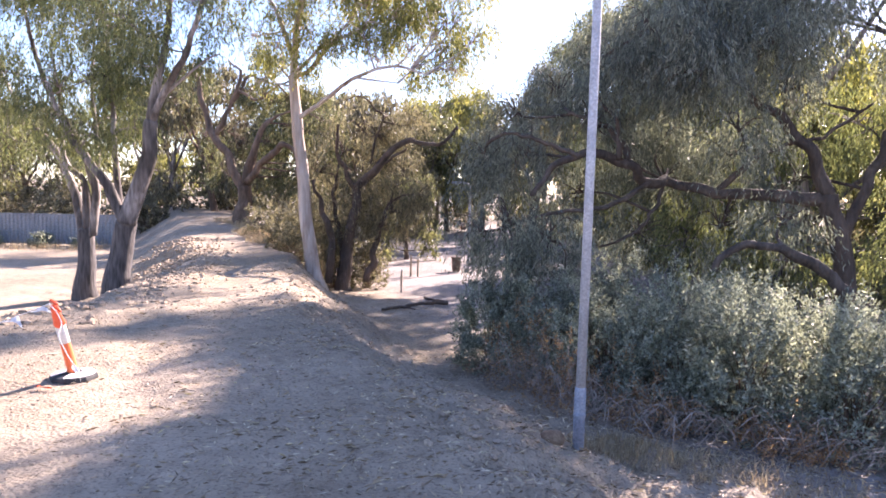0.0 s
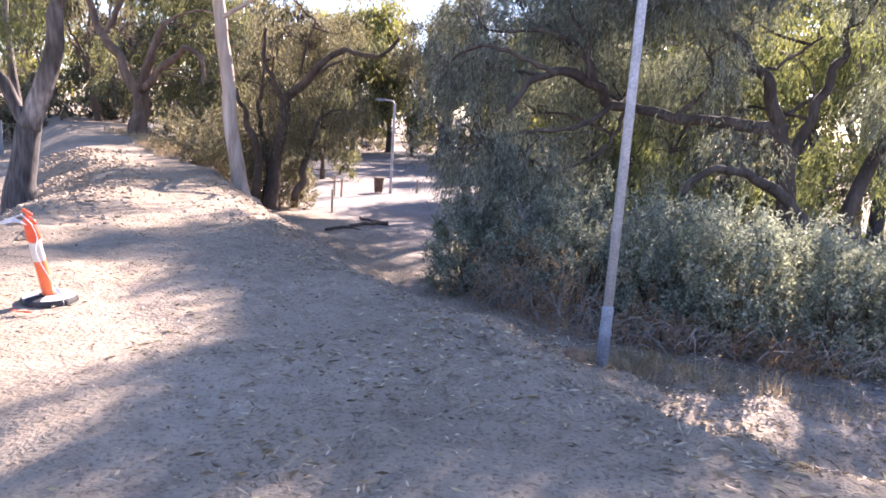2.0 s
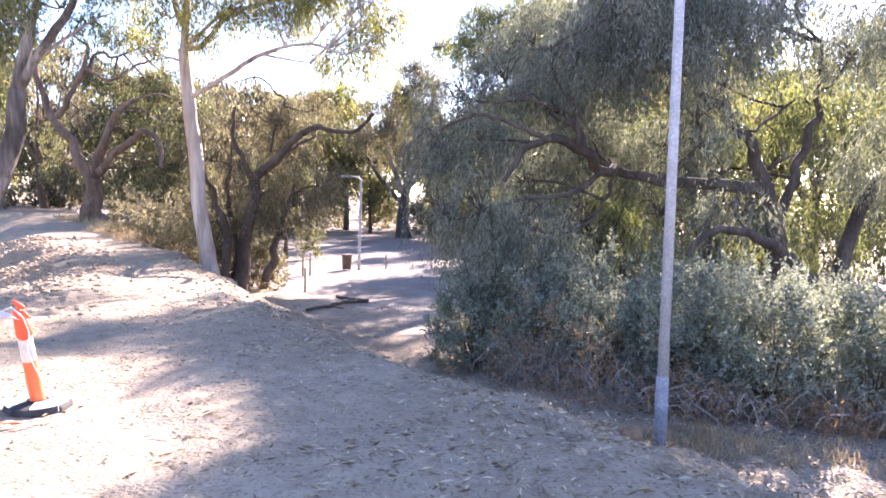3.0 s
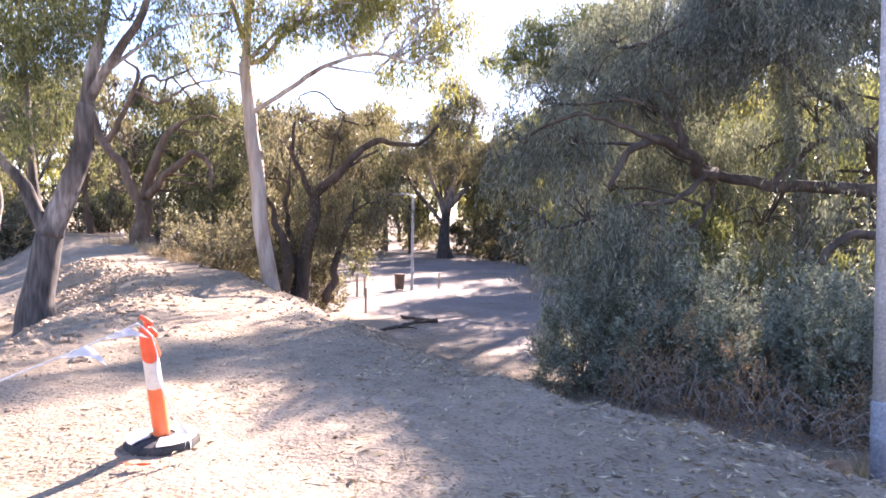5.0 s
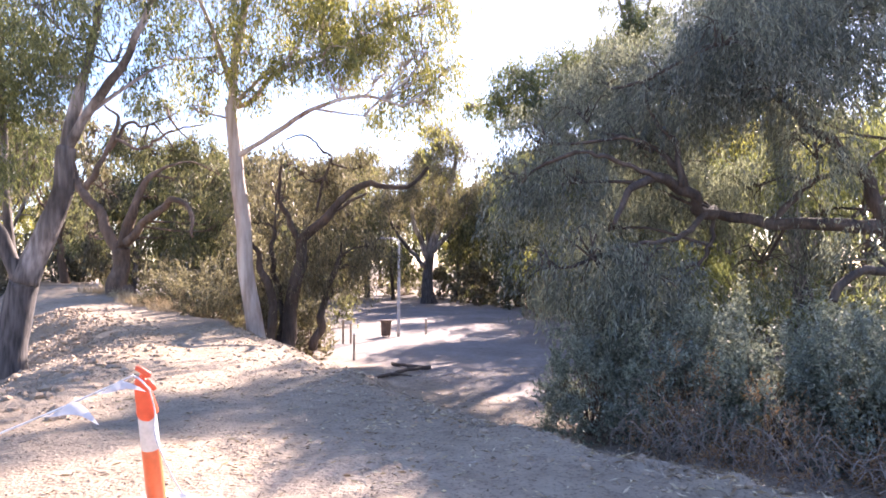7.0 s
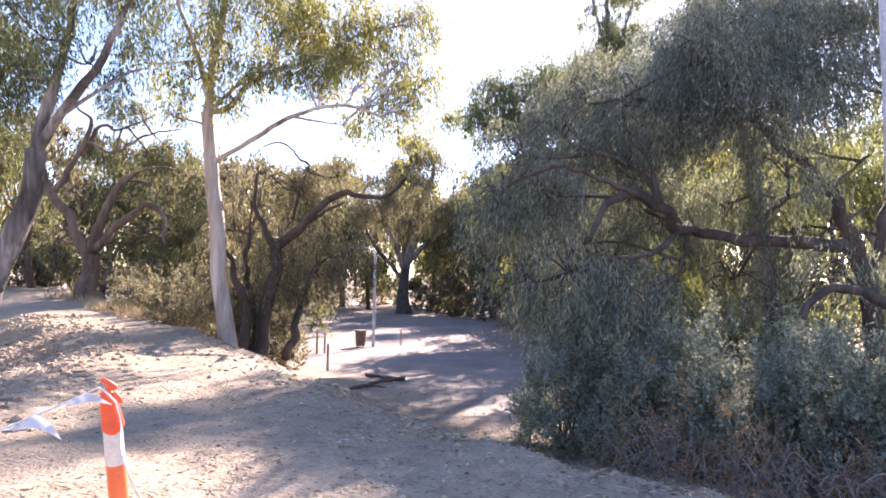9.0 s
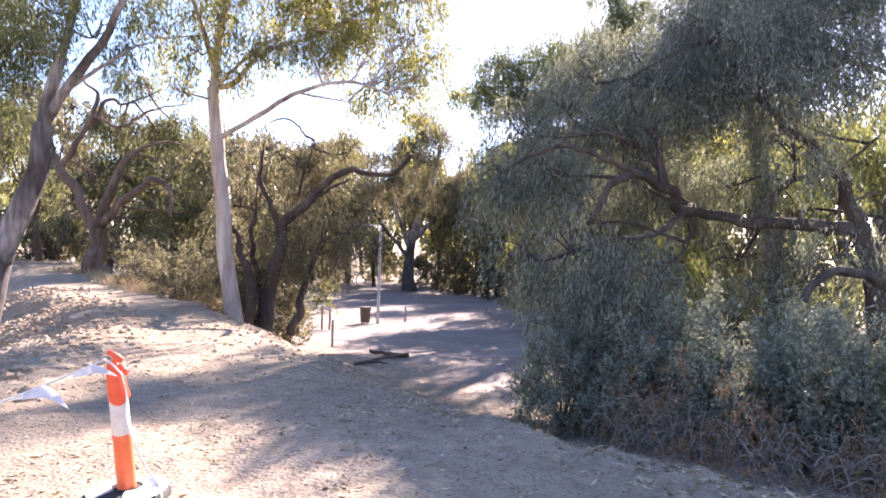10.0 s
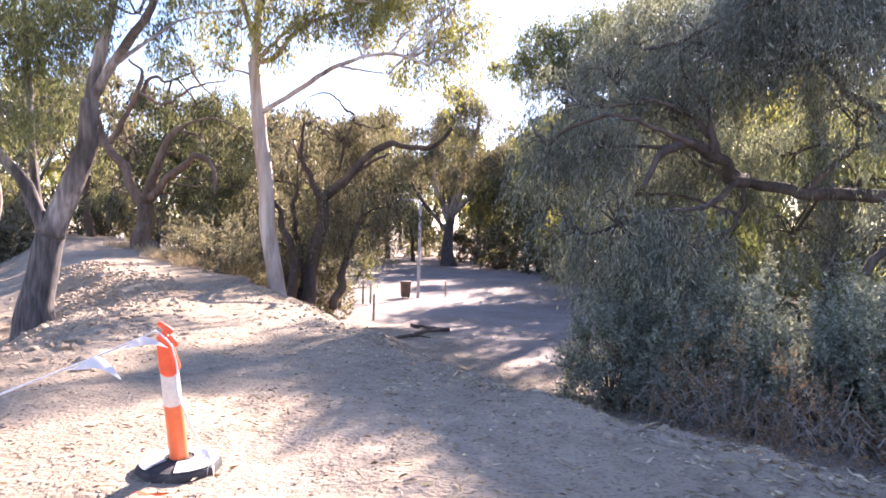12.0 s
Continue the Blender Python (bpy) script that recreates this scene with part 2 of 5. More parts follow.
def grey_bark():
    """Flaking bark: dark plates between pale smooth patches; rough bark below, painted darker with backlit shade."""
    m, nt, b = material("grey_flaking_bark", 0.9)
    patch = noise_node(nt, 1.3, 6, (1, 1, 0.35))
    base = ramp_node(nt, patch.outputs["Fac"], [(0.40, (0.095, 0.08, 0.07)), (0.50, (0.24, 0.205, 0.18)), (0.60, (0.47, 0.42, 0.385))])
    streak = noise_node(nt, 14.0, 5, (1, 1, 0.14))
    tone = ramp_node(nt, streak.outputs["Fac"], [(0.35, (0.55, 0.52, 0.50)), (0.62, (1.1, 1.09, 1.08))])
    pale = mix_node(nt, 1.0, base.outputs["Color"], tone.outputs["Color"], "MULTIPLY")
    rough_backlit_bark = ramp_node(nt, streak.outputs["Fac"], [(0.35, (0.045, 0.04, 0.038)), (0.65, (0.14, 0.125, 0.118))])
    co = nt.nodes.new("ShaderNodeTexCoord")
    sep = nt.nodes.new("ShaderNodeSeparateXYZ")
    nt.links.new(co.outputs["Object"], sep.inputs["Vector"])
    ragged = nt.nodes.new("ShaderNodeMath")
    ragged.operation = "MULTIPLY_ADD"
    nt.links.new(patch.outputs["Fac"], ragged.inputs[0])
    ragged.inputs[1].default_value = 3.5
    nt.links.new(sep.outputs["Z"], ragged.inputs[2])
    top = nt.nodes.new("ShaderNodeMapRange")
    top.inputs["From Min"].default_value = 3.6
    top.inputs["From Max"].default_value = 4.6
    nt.links.new(ragged.outputs[0], top.inputs["Value"])
    nt.links.new(mix_node(nt, top.outputs["Result"], rough_backlit_bark.outputs["Color"], pale), b.inputs["Base Color"])
    bump(nt, b, streak.outputs["Fac"], 0.7, 0.03)
    return m


EARTH = ground_material()
GUM_BARK = gum_bark()
GREY_BARK = grey_bark()
DARK_BARK = two_tone("dark_rough_bark", (0.06, 0.045, 0.035), (0.14, 0.105, 0.08), 3.0, 0.95, 0, 18, 0.9, 0.05, (1, 1, 0.3))
BROWN_BARK = two_tone("brown_furrowed_bark", (0.11, 0.075, 0.05), (0.24, 0.165, 0.115), 2.0, 0.95, 0, 12, 0.9, 0.06, (1, 1, 0.25))
DEAD_WOOD = two_tone("bleached_dead_wood", (0.30, 0.23, 0.175), (0.52, 0.44, 0.36), 4.0, 0.9, 0, 30, 0.4, 0.01, (1, 1, 1))
GUM_LEAF = leaf_material("gum_leaf", (0.12, 0.128, 0.058), (0.22, 0.225, 0.10), (0.36, 0.35, 0.17), 0.56, 0.4, (1.42, 1.38, 0.75))
GREY_GUM_LEAF = leaf_material("grey_gum_leaf", (0.085, 0.10, 0.06), (0.165, 0.182, 0.10), (0.27, 0.28, 0.16), 0.5, 0.4, (1.4, 1.42, 0.85))
OLIVE_LEAF = leaf_material("olive_leaf", (0.078, 0.071, 0.053), (0.165, 0.15, 0.108), (0.31, 0.286, 0.212), 0.5, 0.45, (1.25, 1.25, 0.92))
WEEPING_LEAF = leaf_material("weeping_leaf", (0.085, 0.098, 0.092), (0.185, 0.2, 0.18), (0.36, 0.375, 0.33), 0.44, 0.45, (1.3, 1.32, 0.95))
SHRUB_LEAF = leaf_material("shrub_leaf", (0.14, 0.152, 0.125), (0.28, 0.30, 0.245), (0.48, 0.50, 0.43), 0.45, 0.5, (1.2, 1.22, 0.98))
FAR_LEAF = leaf_material("far_leaf", (0.068, 0.073, 0.046), (0.145, 0.15, 0.09), (0.28, 0.28, 0.17), 0.53, 0.45, (1.3, 1.3, 0.85))
RUSTY_LEAF = leaf_material("rusty_dry_leaf", (0.19, 0.11, 0.08), (0.34, 0.205, 0.145), (0.48, 0.33, 0.24), 0.42)
DRY_LEAF = leaf_material("dry_leaf", (0.11, 0.075, 0.05), (0.34, 0.25, 0.17), (0.68, 0.58, 0.45), 0.15)
STRAW = leaf_material("dry_straw", (0.27, 0.21, 0.14), (0.42, 0.345, 0.235), (0.58, 0.50, 0.37), 0.3, 0.6, (1.2, 1.1, 0.85))
CLOD = two_tone("dry_clod", (0.33, 0.25, 0.17), (0.46, 0.36, 0.255), 3.0, 0.95, 0, 40, 0.6, 0.015)
ORANGE = two_tone("faded_orange_plastic", (0.88, 0.18, 0.06), (0.93, 0.235, 0.09), 4.0, 0.4, 0, 30, 0.03, 0.002, None, (0.93, 1.04))
ORANGE_RED = two_tone("orange_red_plastic", (0.84, 0.10, 0.035), (0.90, 0.15, 0.06), 4.0, 0.4, 0, 30, 0.03, 0.002, None, (0.93, 1.04))
SLEEVE = two_tone("white_reflective_sleeve", (0.60, 0.58, 0.55), (0.76, 0.74, 0.71), 5.0, 0.4, 0, 40, 0.03, 0.002, None, (0.9, 1.05))
RUBBER = two_tone("black_rubber", (0.03, 0.03, 0.032), (0.075, 0.073, 0.07), 8.0, 0.8, 0, 60, 0.3, 0.004)
DUSTY_RUBBER = two_tone("dusty_rubber", (0.36, 0.35, 0.34), (0.62, 0.60, 0.57), 7.0, 0.9, 0, 50, 0.3, 0.004)
GALV = two_tone("galvanised_steel", (0.42, 0.42, 0.44), (0.55, 0.55, 0.57), 5.0, 0.5, 0.1, 40, 0.05, 0.002)
GALV_LOW = two_tone("weathered_galvanised_steel", (0.26, 0.28, 0.33), (0.38, 0.40, 0.45), 5.0, 0.6, 0.1, 40, 0.1, 0.002)
FENCE = two_tone("grey_fence_steel", (0.25, 0.25, 0.255), (0.32, 0.32, 0.325), 0.8, 0.6, 0.0, 12, 0.05, 0.002)
BIN = two_tone("brown_bin_steel", (0.10, 0.065, 0.045), (0.17, 0.115, 0.08), 5.0, 0.6, 0.0, 40, 0.1, 0.002)
POST = two_tone("weathered_post_wood", (0.30, 0.24, 0.18), (0.48, 0.41, 0.33), 6.0, 0.9, 0, 40, 0.3, 0.004, (1, 1, 0.2))
WHITE = two_tone("white_paint", (0.70, 0.69, 0.67), (0.82, 0.81, 0.79), 5.0, 0.6, 0, 40, 0.1, 0.002)


def flag_material():
    m, nt, b = material("white_plastic_flag", 0.4)
    n = noise_node(nt, 14, 3)
    r = ramp_node(nt, n.outputs["Fac"], [(0.3, (0.72, 0.72, 0.72)), (0.7, (0.86, 0.86, 0.85))])
    nt.links.new(r.outputs["Color"], b.inputs["Base Color"])
    tr = nt.nodes.new("ShaderNodeBsdfTranslucent")
    tr.inputs["Color"].default_value = (0.85, 0.85, 0.83, 1)
    mx = nt.nodes.new("ShaderNodeMixShader")
    mx.inputs["Fac"].default_value = 0.45
    nt.links.new(b.outputs["BSDF"], mx.inputs[1])
    nt.links.new(tr.outputs["BSDF"], mx.inputs[2])
    nt.links.new(mx.outputs["Shader"], nt.nodes["Material Output"].inputs["Surface"])
    return m


FLAG = flag_material()

# ---- ground ----
def steps(lo, hi, fine_lo, fine_hi, fine, grow):
    """Grid lines that are close between fine_lo and fine_hi and spread out beyond."""
    mid = list(np.arange(fine_lo, fine_hi + fine / 2, fine))
    up, s = [mid[-1]], fine
    while up[-1] < hi:
        s *= grow
        up.append(up[-1] + s)
    down, s = [mid[0]], fine
    while down[-1] > lo:
        s *= grow
        down.append(down[-1] - s)
    return np.array(down[:0:-1] + mid + up[1:])


gx = steps(-900, 900, -14, 6, 0.085, 1.06)
gy = steps(-400, 1500, 3.0, 24, 0.085, 1.045)
X, Y = np.meshgrid(gx, gy)
Z = height(X, Y)
cols = len(gx)
qi = (np.arange(len(gy) - 1)[:, None] * cols + np.arange(cols - 1)[None, :]).ravel()
ground_mesh = raw_mesh("ground", np.stack([X, Y, Z], -1).reshape(-1, 3),
                       np.stack([qi, qi + 1, qi + cols + 1, qi + cols], -1), smooth=True)
right, left = bank(X, Y)
gravel = ramp((right - 2.5) / 2.5) * (1 - ramp((right - 26) / 5))
layer = ground_mesh.attributes.new("gravel", "FLOAT", "POINT")
layer.data.foreach_set("value", gravel.ravel().astype(np.float32))
ground_mesh.materials.append(EARTH)
tagged(new("ground", ground_mesh), "dry sandy earth levee track above a lower gravel road", "ground", kind="structure")


# ---- trees ----
def limb(pts, r0, r1):
    return np.array(pts, float), r0, r1


def hang_leaves(clumps, strands, per, leaf, hang, gap, hole=-0.28, bundle=7):
    """Leaves on hanging twigs that grow in bundles inside a crown of lobes, with gaps between them."""
    bases, axes = [], []
    for cx, cy, cz, rx, rz in clumps:
        m = max(2, int(strands * rx * (rx + rz) * 0.5 / bundle))
        d = rng.normal(size=(m, 3))
        d /= np.linalg.norm(d, axis=1)[:, None]
        rad = rng.uniform(0.35, 1.12, m) ** 0.7 * np.where(rng.uniform(0, 1, m) < 0.1, 1.22, 1.0)
        o = np.array([cx, cy, cz]) + d * rad[:, None] * np.array([rx, rx, rz])
        lump = vnoise(o[:, 0] * gap + o[:, 1] * 0.7, o[:, 2] * gap + o[:, 1] * 0.5, 21)
        o, d = o[lump > hole], d[lump > hole]
        o, d = np.repeat(o, bundle, 0), np.repeat(d, bundle, 0)
        n = len(o)
        o = o + rng.normal(size=(n, 3)) * (0.05 + leaf[0] * 0.75) * np.array([1, 1, 0.7])
        out = np.stack([d[:, 0], d[:, 1], np.zeros(n)], 1) * 0.4 + rng.normal(size=(n, 3)) * 0.22
        ln = hang * np.repeat(rng.uniform(0.35, 1.3, n // bundle), bundle) * rng.uniform(0.7, 1.1, n)
        u = np.tile(np.linspace(0, 1, per), n)
        k = np.repeat(np.arange(n), per)
        way = out[k] * (u * (1.3 - 0.6 * u))[:, None] * ln[k][:, None]
        way[:, 2] -= (u ** 1.4) * ln[k]
        p = o[k] + way + rng.normal(size=(n * per, 3)) * leaf[0] * 0.28
        ax = out[k] * 0.5 + rng.normal(size=(n * per, 3)) * 0.34
        ax[:, 2] -= 0.85
        bases.append(p)
        axes.append(ax)
    p, ax = np.vstack(bases), np.vstack(axes)
    n = len(p)
    ln = leaf[0] * rng.uniform(0.6, 1.3, n)
    return leaf_arrays(p, ax, ln, leaf[1] * rng.uniform(0.7, 1.25, n))


def tree(name, label, limbs, clumps, bark, leaf_mat, strands=260, per=9, leaf=(0.14, 0.03), hang=0.7, gap=1.1, twig=0.02, group="", hole=-0.28):
    base = limbs[0][0][0].copy()
    base[2] = float(height(base[0], base[1]))
    root = thing(name, tuple(base), label, "tree", group)
    for i, (pts, r0, r1) in enumerate(limbs):
        pts = pts - base
        if i == 0:
            pts = np.vstack([[pts[0][0], pts[0][1], -0.35], pts[1:]])
        v, q, t = tube_arrays(pts, r0, r1, 12 if r0 > 0.1 else 8, 9, 0.2, 0.55 if i == 0 else 0.0, i + 1, 0.22 if bark in (GUM_BARK, GREY_BARK) else 0.8)
        part_of("trunk" if i == 0 else "limb", raw_mesh("limb", v, q, t, True), bark, root)
    # twigs from the limbs out into each lobe of the crown
    nodes = np.vstack([spline(l[0], 4)[1:] for l in limbs]) - base
    pieces = []
    for cx, cy, cz, rx, rz in clumps:
        c = np.array([cx, cy, cz]) - base
        near = nodes[np.argmin(np.linalg.norm(nodes - c, axis=1) + 0.5 * np.maximum(0, nodes[:, 2] - c[2]))]
        mid = (near + c) / 2 + rng.normal(size=3) * 0.18 * rx
        pieces.append(tube_arrays([near, mid, c], twig * 2.0, twig, 5, 3, 0.1))
        for _ in range(9):
            d = rng.normal(size=3)
            d /= np.linalg.norm(d)
            tip = c + d * np.array([rx, rx, rz]) * rng.uniform(0.6, 1.0)
            start = c + (mid - c) * rng.uniform(0, 0.6)
            bend = (start + tip) / 2 + np.array([0, 0, 0.22 * rz]) + rng.normal(size=3) * 0.1 * rx
            pieces.append(tube_arrays([start, bend, tip], twig, twig * 0.35, 4, 3, 0.1))
    v, q, t = join(pieces)
    tagged(part_of("branchwork", raw_mesh("branchwork", v, q, t, True), bark, root), kind="stuff")
    v, q = hang_leaves(clumps, strands, per, leaf, hang, gap, hole)
    tagged(part_of("crown", raw_mesh("crown", v - base, q), leaf_mat, root), kind="stuff")
    return root


tree("gum_tree", "tall pale smooth-barked gum tree with drooping yellow-green leaves", [
    limb([(-6.63, 20.95, -0.56), (-6.88, 20.95, 0.31), (-7.06, 20.95, 1.37), (-7.17, 20.95, 2.9), (-7.39, 20.95, 4.4), (-7.51, 20.95, 5.83)], 0.240, 0.165),
    limb([(-7.49, 20.95, 5.74), (-7.41, 20.95, 7.21), (-7.13, 20.95, 8.78), (-7.05, 20.95, 11.13), (-6.68, 20.95, 12.91)], 0.130, 0.040),
    limb([(-7.51, 20.95, 6.43), (-7.9, 20.45, 7.75), (-8.07, 19.95, 8.27), (-8.47, 19.45, 9.72)], 0.080, 0.030),
    limb([(-7.36, 20.95, 4.45), (-6.26, 20.57, 5.05), (-5.21, 20.2, 5.65), (-3.9, 19.82, 5.91), (-2.9, 19.45, 5.6)], 0.080, 0.025),
    limb([(-7.49, 20.95, 5.78), (-6.99, 21.15, 6.06), (-6.43, 21.35, 6.86), (-5.7, 21.55, 7.32), (-4.78, 21.75, 7.7), (-3.54, 21.95, 8.6)], 0.090, 0.030),
    limb([(-5.21, 20.2, 5.65), (-4.62, 20.2, 5.56), (-3.89, 20.2, 5.48)], 0.040, 0.015),
    limb([(-7.51, 20.95, 5.83), (-6.75, 21.45, 6.84), (-5.92, 21.95, 7.83), (-5.53, 22.45, 9.33)], 0.060, 0.020)],
    [(-5.0, 20.1, 7.1, 0.89, 0.59), (-3.8, 21.4, 7.5, 1.12, 0.88), (-2.7, 20.5, 7.1, 0.91, 0.91), (-4.5, 20.1, 6.2, 0.67, 0.44), (-3.4, 20.9, 6.2, 0.93, 0.70), (-2.2, 20.9, 6.0, 0.65, 0.70), (-5.9, 20.9, 7.0, 0.70, 0.54), (-6.8, 20.8, 7.1, 0.69, 0.54), (-7.8, 20.3, 6.6, 0.60, 0.60), (-8.2, 20.3, 5.5, 0.52, 0.45), (-9.2, 21.5, 7.2, 0.72, 0.72), (-7.0, 20.5, 6.0, 0.45, 0.30), (-1.7, 21.4, 7.0, 0.56, 0.80), (-4.2, 21.8, 8.8, 1.46, 0.81), (-2.2, 22.0, 9.0, 1.15, 0.99), (-6.5, 22.2, 9.0, 1.83, 1.00), (-8.1, 20.2, 8.4, 1.49, 1.04), (-5.0, 20.2, 9.7, 2.09, 1.04),
     (-5.2, 20.8, 8.2, 0.9, 0.7), (-4.2, 21.2, 7.6, 0.9, 0.7), (-3.2, 21.3, 8.4, 1.0, 0.8), (-2.2, 21.0, 7.5, 0.8, 0.8), (-1.9, 21.2, 8.9, 0.8, 0.7), (-3.6, 20.8, 6.7, 0.6, 0.5), (-2.6, 21.0, 6.6, 0.5, 0.5)],
    GUM_BARK, GUM_LEAF, strands=255, per=9, leaf=(0.16, 0.036), hang=0.8, twig=0.018, hole=-0.3)

tree("gum_tree", "grey-barked forked gum tree leaning over the levee bank", [
    limb([(-10.69, 16.56, -0.79), (-10.64, 16.56, -0.1), (-10.53, 16.56, 0.81), (-10.44, 16.56, 1.2)], 0.310, 0.260),
    limb([(-10.42, 16.56, 1.17), (-10.02, 16.56, 2.18), (-9.76, 16.56, 3.08), (-9.66, 16.56, 3.87)], 0.250, 0.170),
    limb([(-9.66, 16.56, 3.87), (-9.49, 16.56, 4.88), (-9.26, 16.56, 5.78), (-9.06, 16.56, 7.12), (-9.03, 16.56, 8.55)], 0.130, 0.040),
    limb([(-9.66, 16.56, 3.87), (-9.08, 16.31, 4.67), (-8.46, 16.06, 5.33), (-7.96, 15.81, 6.23), (-7.49, 15.56, 7.18)], 0.110, 0.040),
    limb([(-9.22, 16.4, 4.52), (-8.69, 16.4, 4.93), (-8.05, 16.4, 5.41), (-7.67, 16.4, 5.57)], 0.050, 0.015),
    limb([(-10.5, 16.56, 1.2), (-10.74, 16.46, 1.81), (-10.88, 16.36, 2.24), (-11.25, 16.26, 2.74), (-11.82, 16.16, 3.58), (-12.28, 16.06, 4.81)], 0.160, 0.050),
    limb([(-10.82, 16.9, 1.23), (-11.01, 17.02, 2.4), (-11.16, 17.15, 3.22), (-11.29, 17.27, 4.76), (-11.52, 17.4, 6.65)], 0.100, 0.040)],
    [(-11.0, 16.5, 5.1, 0.93, 0.70), (-10.2, 17.0, 5.5, 0.72, 0.66), (-8.9, 17.0, 5.8, 0.72, 0.54), (-11.6, 15.6, 4.7, 1.09, 0.98), (-9.7, 15.3, 6.3, 1.48, 0.95), (-8.3, 16.2, 6.7, 1.03, 0.80), (-11.0, 16.0, 3.5, 0.56, 0.45), (-10.7, 17.4, 3.8, 0.50, 0.50), (-12.7, 17.1, 3.5, 0.97, 0.73), (-9.5, 16.8, 8.3, 1.79, 1.07), (-11.6, 16.7, 8.5, 1.77, 1.06), (-11.0, 17.0, 4.5, 0.60, 0.48)],
    GREY_BARK, GREY_GUM_LEAF, strands=420, per=9, leaf=(0.13, 0.028), hang=0.6, twig=0.015)

tree("gum_tree", "multi-stemmed grey gum tree with dark lower trunk below the levee", [
    limb([(-12.83, 18.06, -1.24), (-12.79, 18.06, -0.27), (-12.81, 18.06, 0.84)], 0.280, 0.220),
    limb([(-12.87, 18.06, 0.76), (-13.36, 18.21, 2.24), (-14.1, 18.36, 3.32), (-15.06, 18.51, 4.11), (-16.03, 18.66, 5.52)], 0.140, 0.050),
    limb([(-12.73, 18.06, 0.81), (-12.83, 18.06, 2.23), (-13.43, 18.06, 2.84), (-13.51, 18.06, 4.34), (-13.79, 18.06, 6.08)], 0.120, 0.040),
    limb([(-12.57, 18.06, 0.68), (-12.3, 17.86, 2.08), (-12.67, 17.66, 3.41), (-13.2, 17.46, 4.4), (-13.54, 17.26, 5.49), (-13.79, 17.06, 7.06)], 0.130, 0.040),
    limb([(-12.73, 18.06, 0.81), (-12.6, 18.39, 2.7), (-12.98, 18.73, 4.87), (-13.12, 19.06, 7.04)], 0.090, 0.030)],
    [(-13.5, 17.5, 4.7, 1.30, 0.86), (-11.7, 17.0, 5.1, 0.84, 0.70), (-13.2, 18.5, 7.0, 1.83, 1.22), (-14.7, 16.8, 5.3, 1.51, 1.24), (-15.5, 18.2, 3.5, 0.90, 0.75), (-11.3, 17.7, 6.3, 1.16, 0.87), (-13.1, 16.7, 8.0, 2.05, 1.23)],
    GREY_BARK, GREY_GUM_LEAF, strands=380, per=9, leaf=(0.13, 0.03), hang=0.6, twig=0.016)

tree("gnarled_tree", "gnarled brown leaning tree with twisted limbs beside the track", [
    limb([(-15.29, 34.0, -0.29), (-15.31, 34.0, 1.1), (-15.48, 34.0, 2.19)], 0.400, 0.360),
    limb([(-15.48, 34.0, 2.09), (-16.45, 34.0, 3.67), (-17.1, 34.0, 4.94), (-17.75, 34.0, 6.08), (-18.15, 34.0, 7.99)], 0.270, 0.110),
    limb([(-15.33, 34.0, 2.35), (-14.81, 34.0, 4.52), (-14.32, 34.0, 5.45), (-13.56, 34.0, 6.0)], 0.250, 0.080),
    limb([(-15.16, 33.8, 2.46), (-14.08, 33.42, 3.46), (-12.85, 33.05, 4.36), (-12.05, 32.67, 3.85), (-11.78, 32.3, 2.71)], 0.220, 0.050),
    limb([(-17.1, 34.0, 4.94), (-16.12, 34.0, 6.67), (-15.64, 34.0, 8.11), (-16.28, 34.0, 8.85)], 0.150, 0.050),
    limb([(-16.12, 34.0, 6.67), (-15.38, 34.33, 8.07), (-14.6, 34.67, 8.05), (-13.41, 35.0, 8.78)], 0.100, 0.030),
    limb([(-15.88, 34.0, 7.33), (-14.48, 33.67, 6.81), (-13.13, 33.33, 7.57), (-11.54, 33.0, 7.83)], 0.090, 0.030)],
    [(-14.1, 37.2, 7.2, 1.34, 0.89), (-11.3, 35.3, 5.8, 1.13, 1.41), (-15.0, 36.8, 7.1, 1.18, 0.74), (-16.8, 35.6, 5.0, 0.99, 0.91), (-18.4, 37.3, 3.0, 0.84, 1.13), (-13.7, 35.3, 2.7, 1.27, 0.99), (-12.4, 37.1, 3.5, 1.19, 1.33), (-15.1, 36.7, 9.6, 1.03, 0.64), (-12.9, 37.0, 7.5, 1.13, 0.89), (-11.6, 37.3, 3.3, 0.96, 1.34), (-15.8, 35.8, 7.6, 1.14, 0.63), (-18.8, 36.0, 5.0, 0.80, 0.92), (-20.0, 36.7, 8.5, 1.32, 1.03), (-15.0, 35.9, 4.7, 0.80, 0.72), (-13.7, 35.8, 5.6, 0.86, 0.71)],
    BROWN_BARK, FAR_LEAF, strands=240, per=8, leaf=(0.22, 0.055), hang=0.7, twig=0.03)

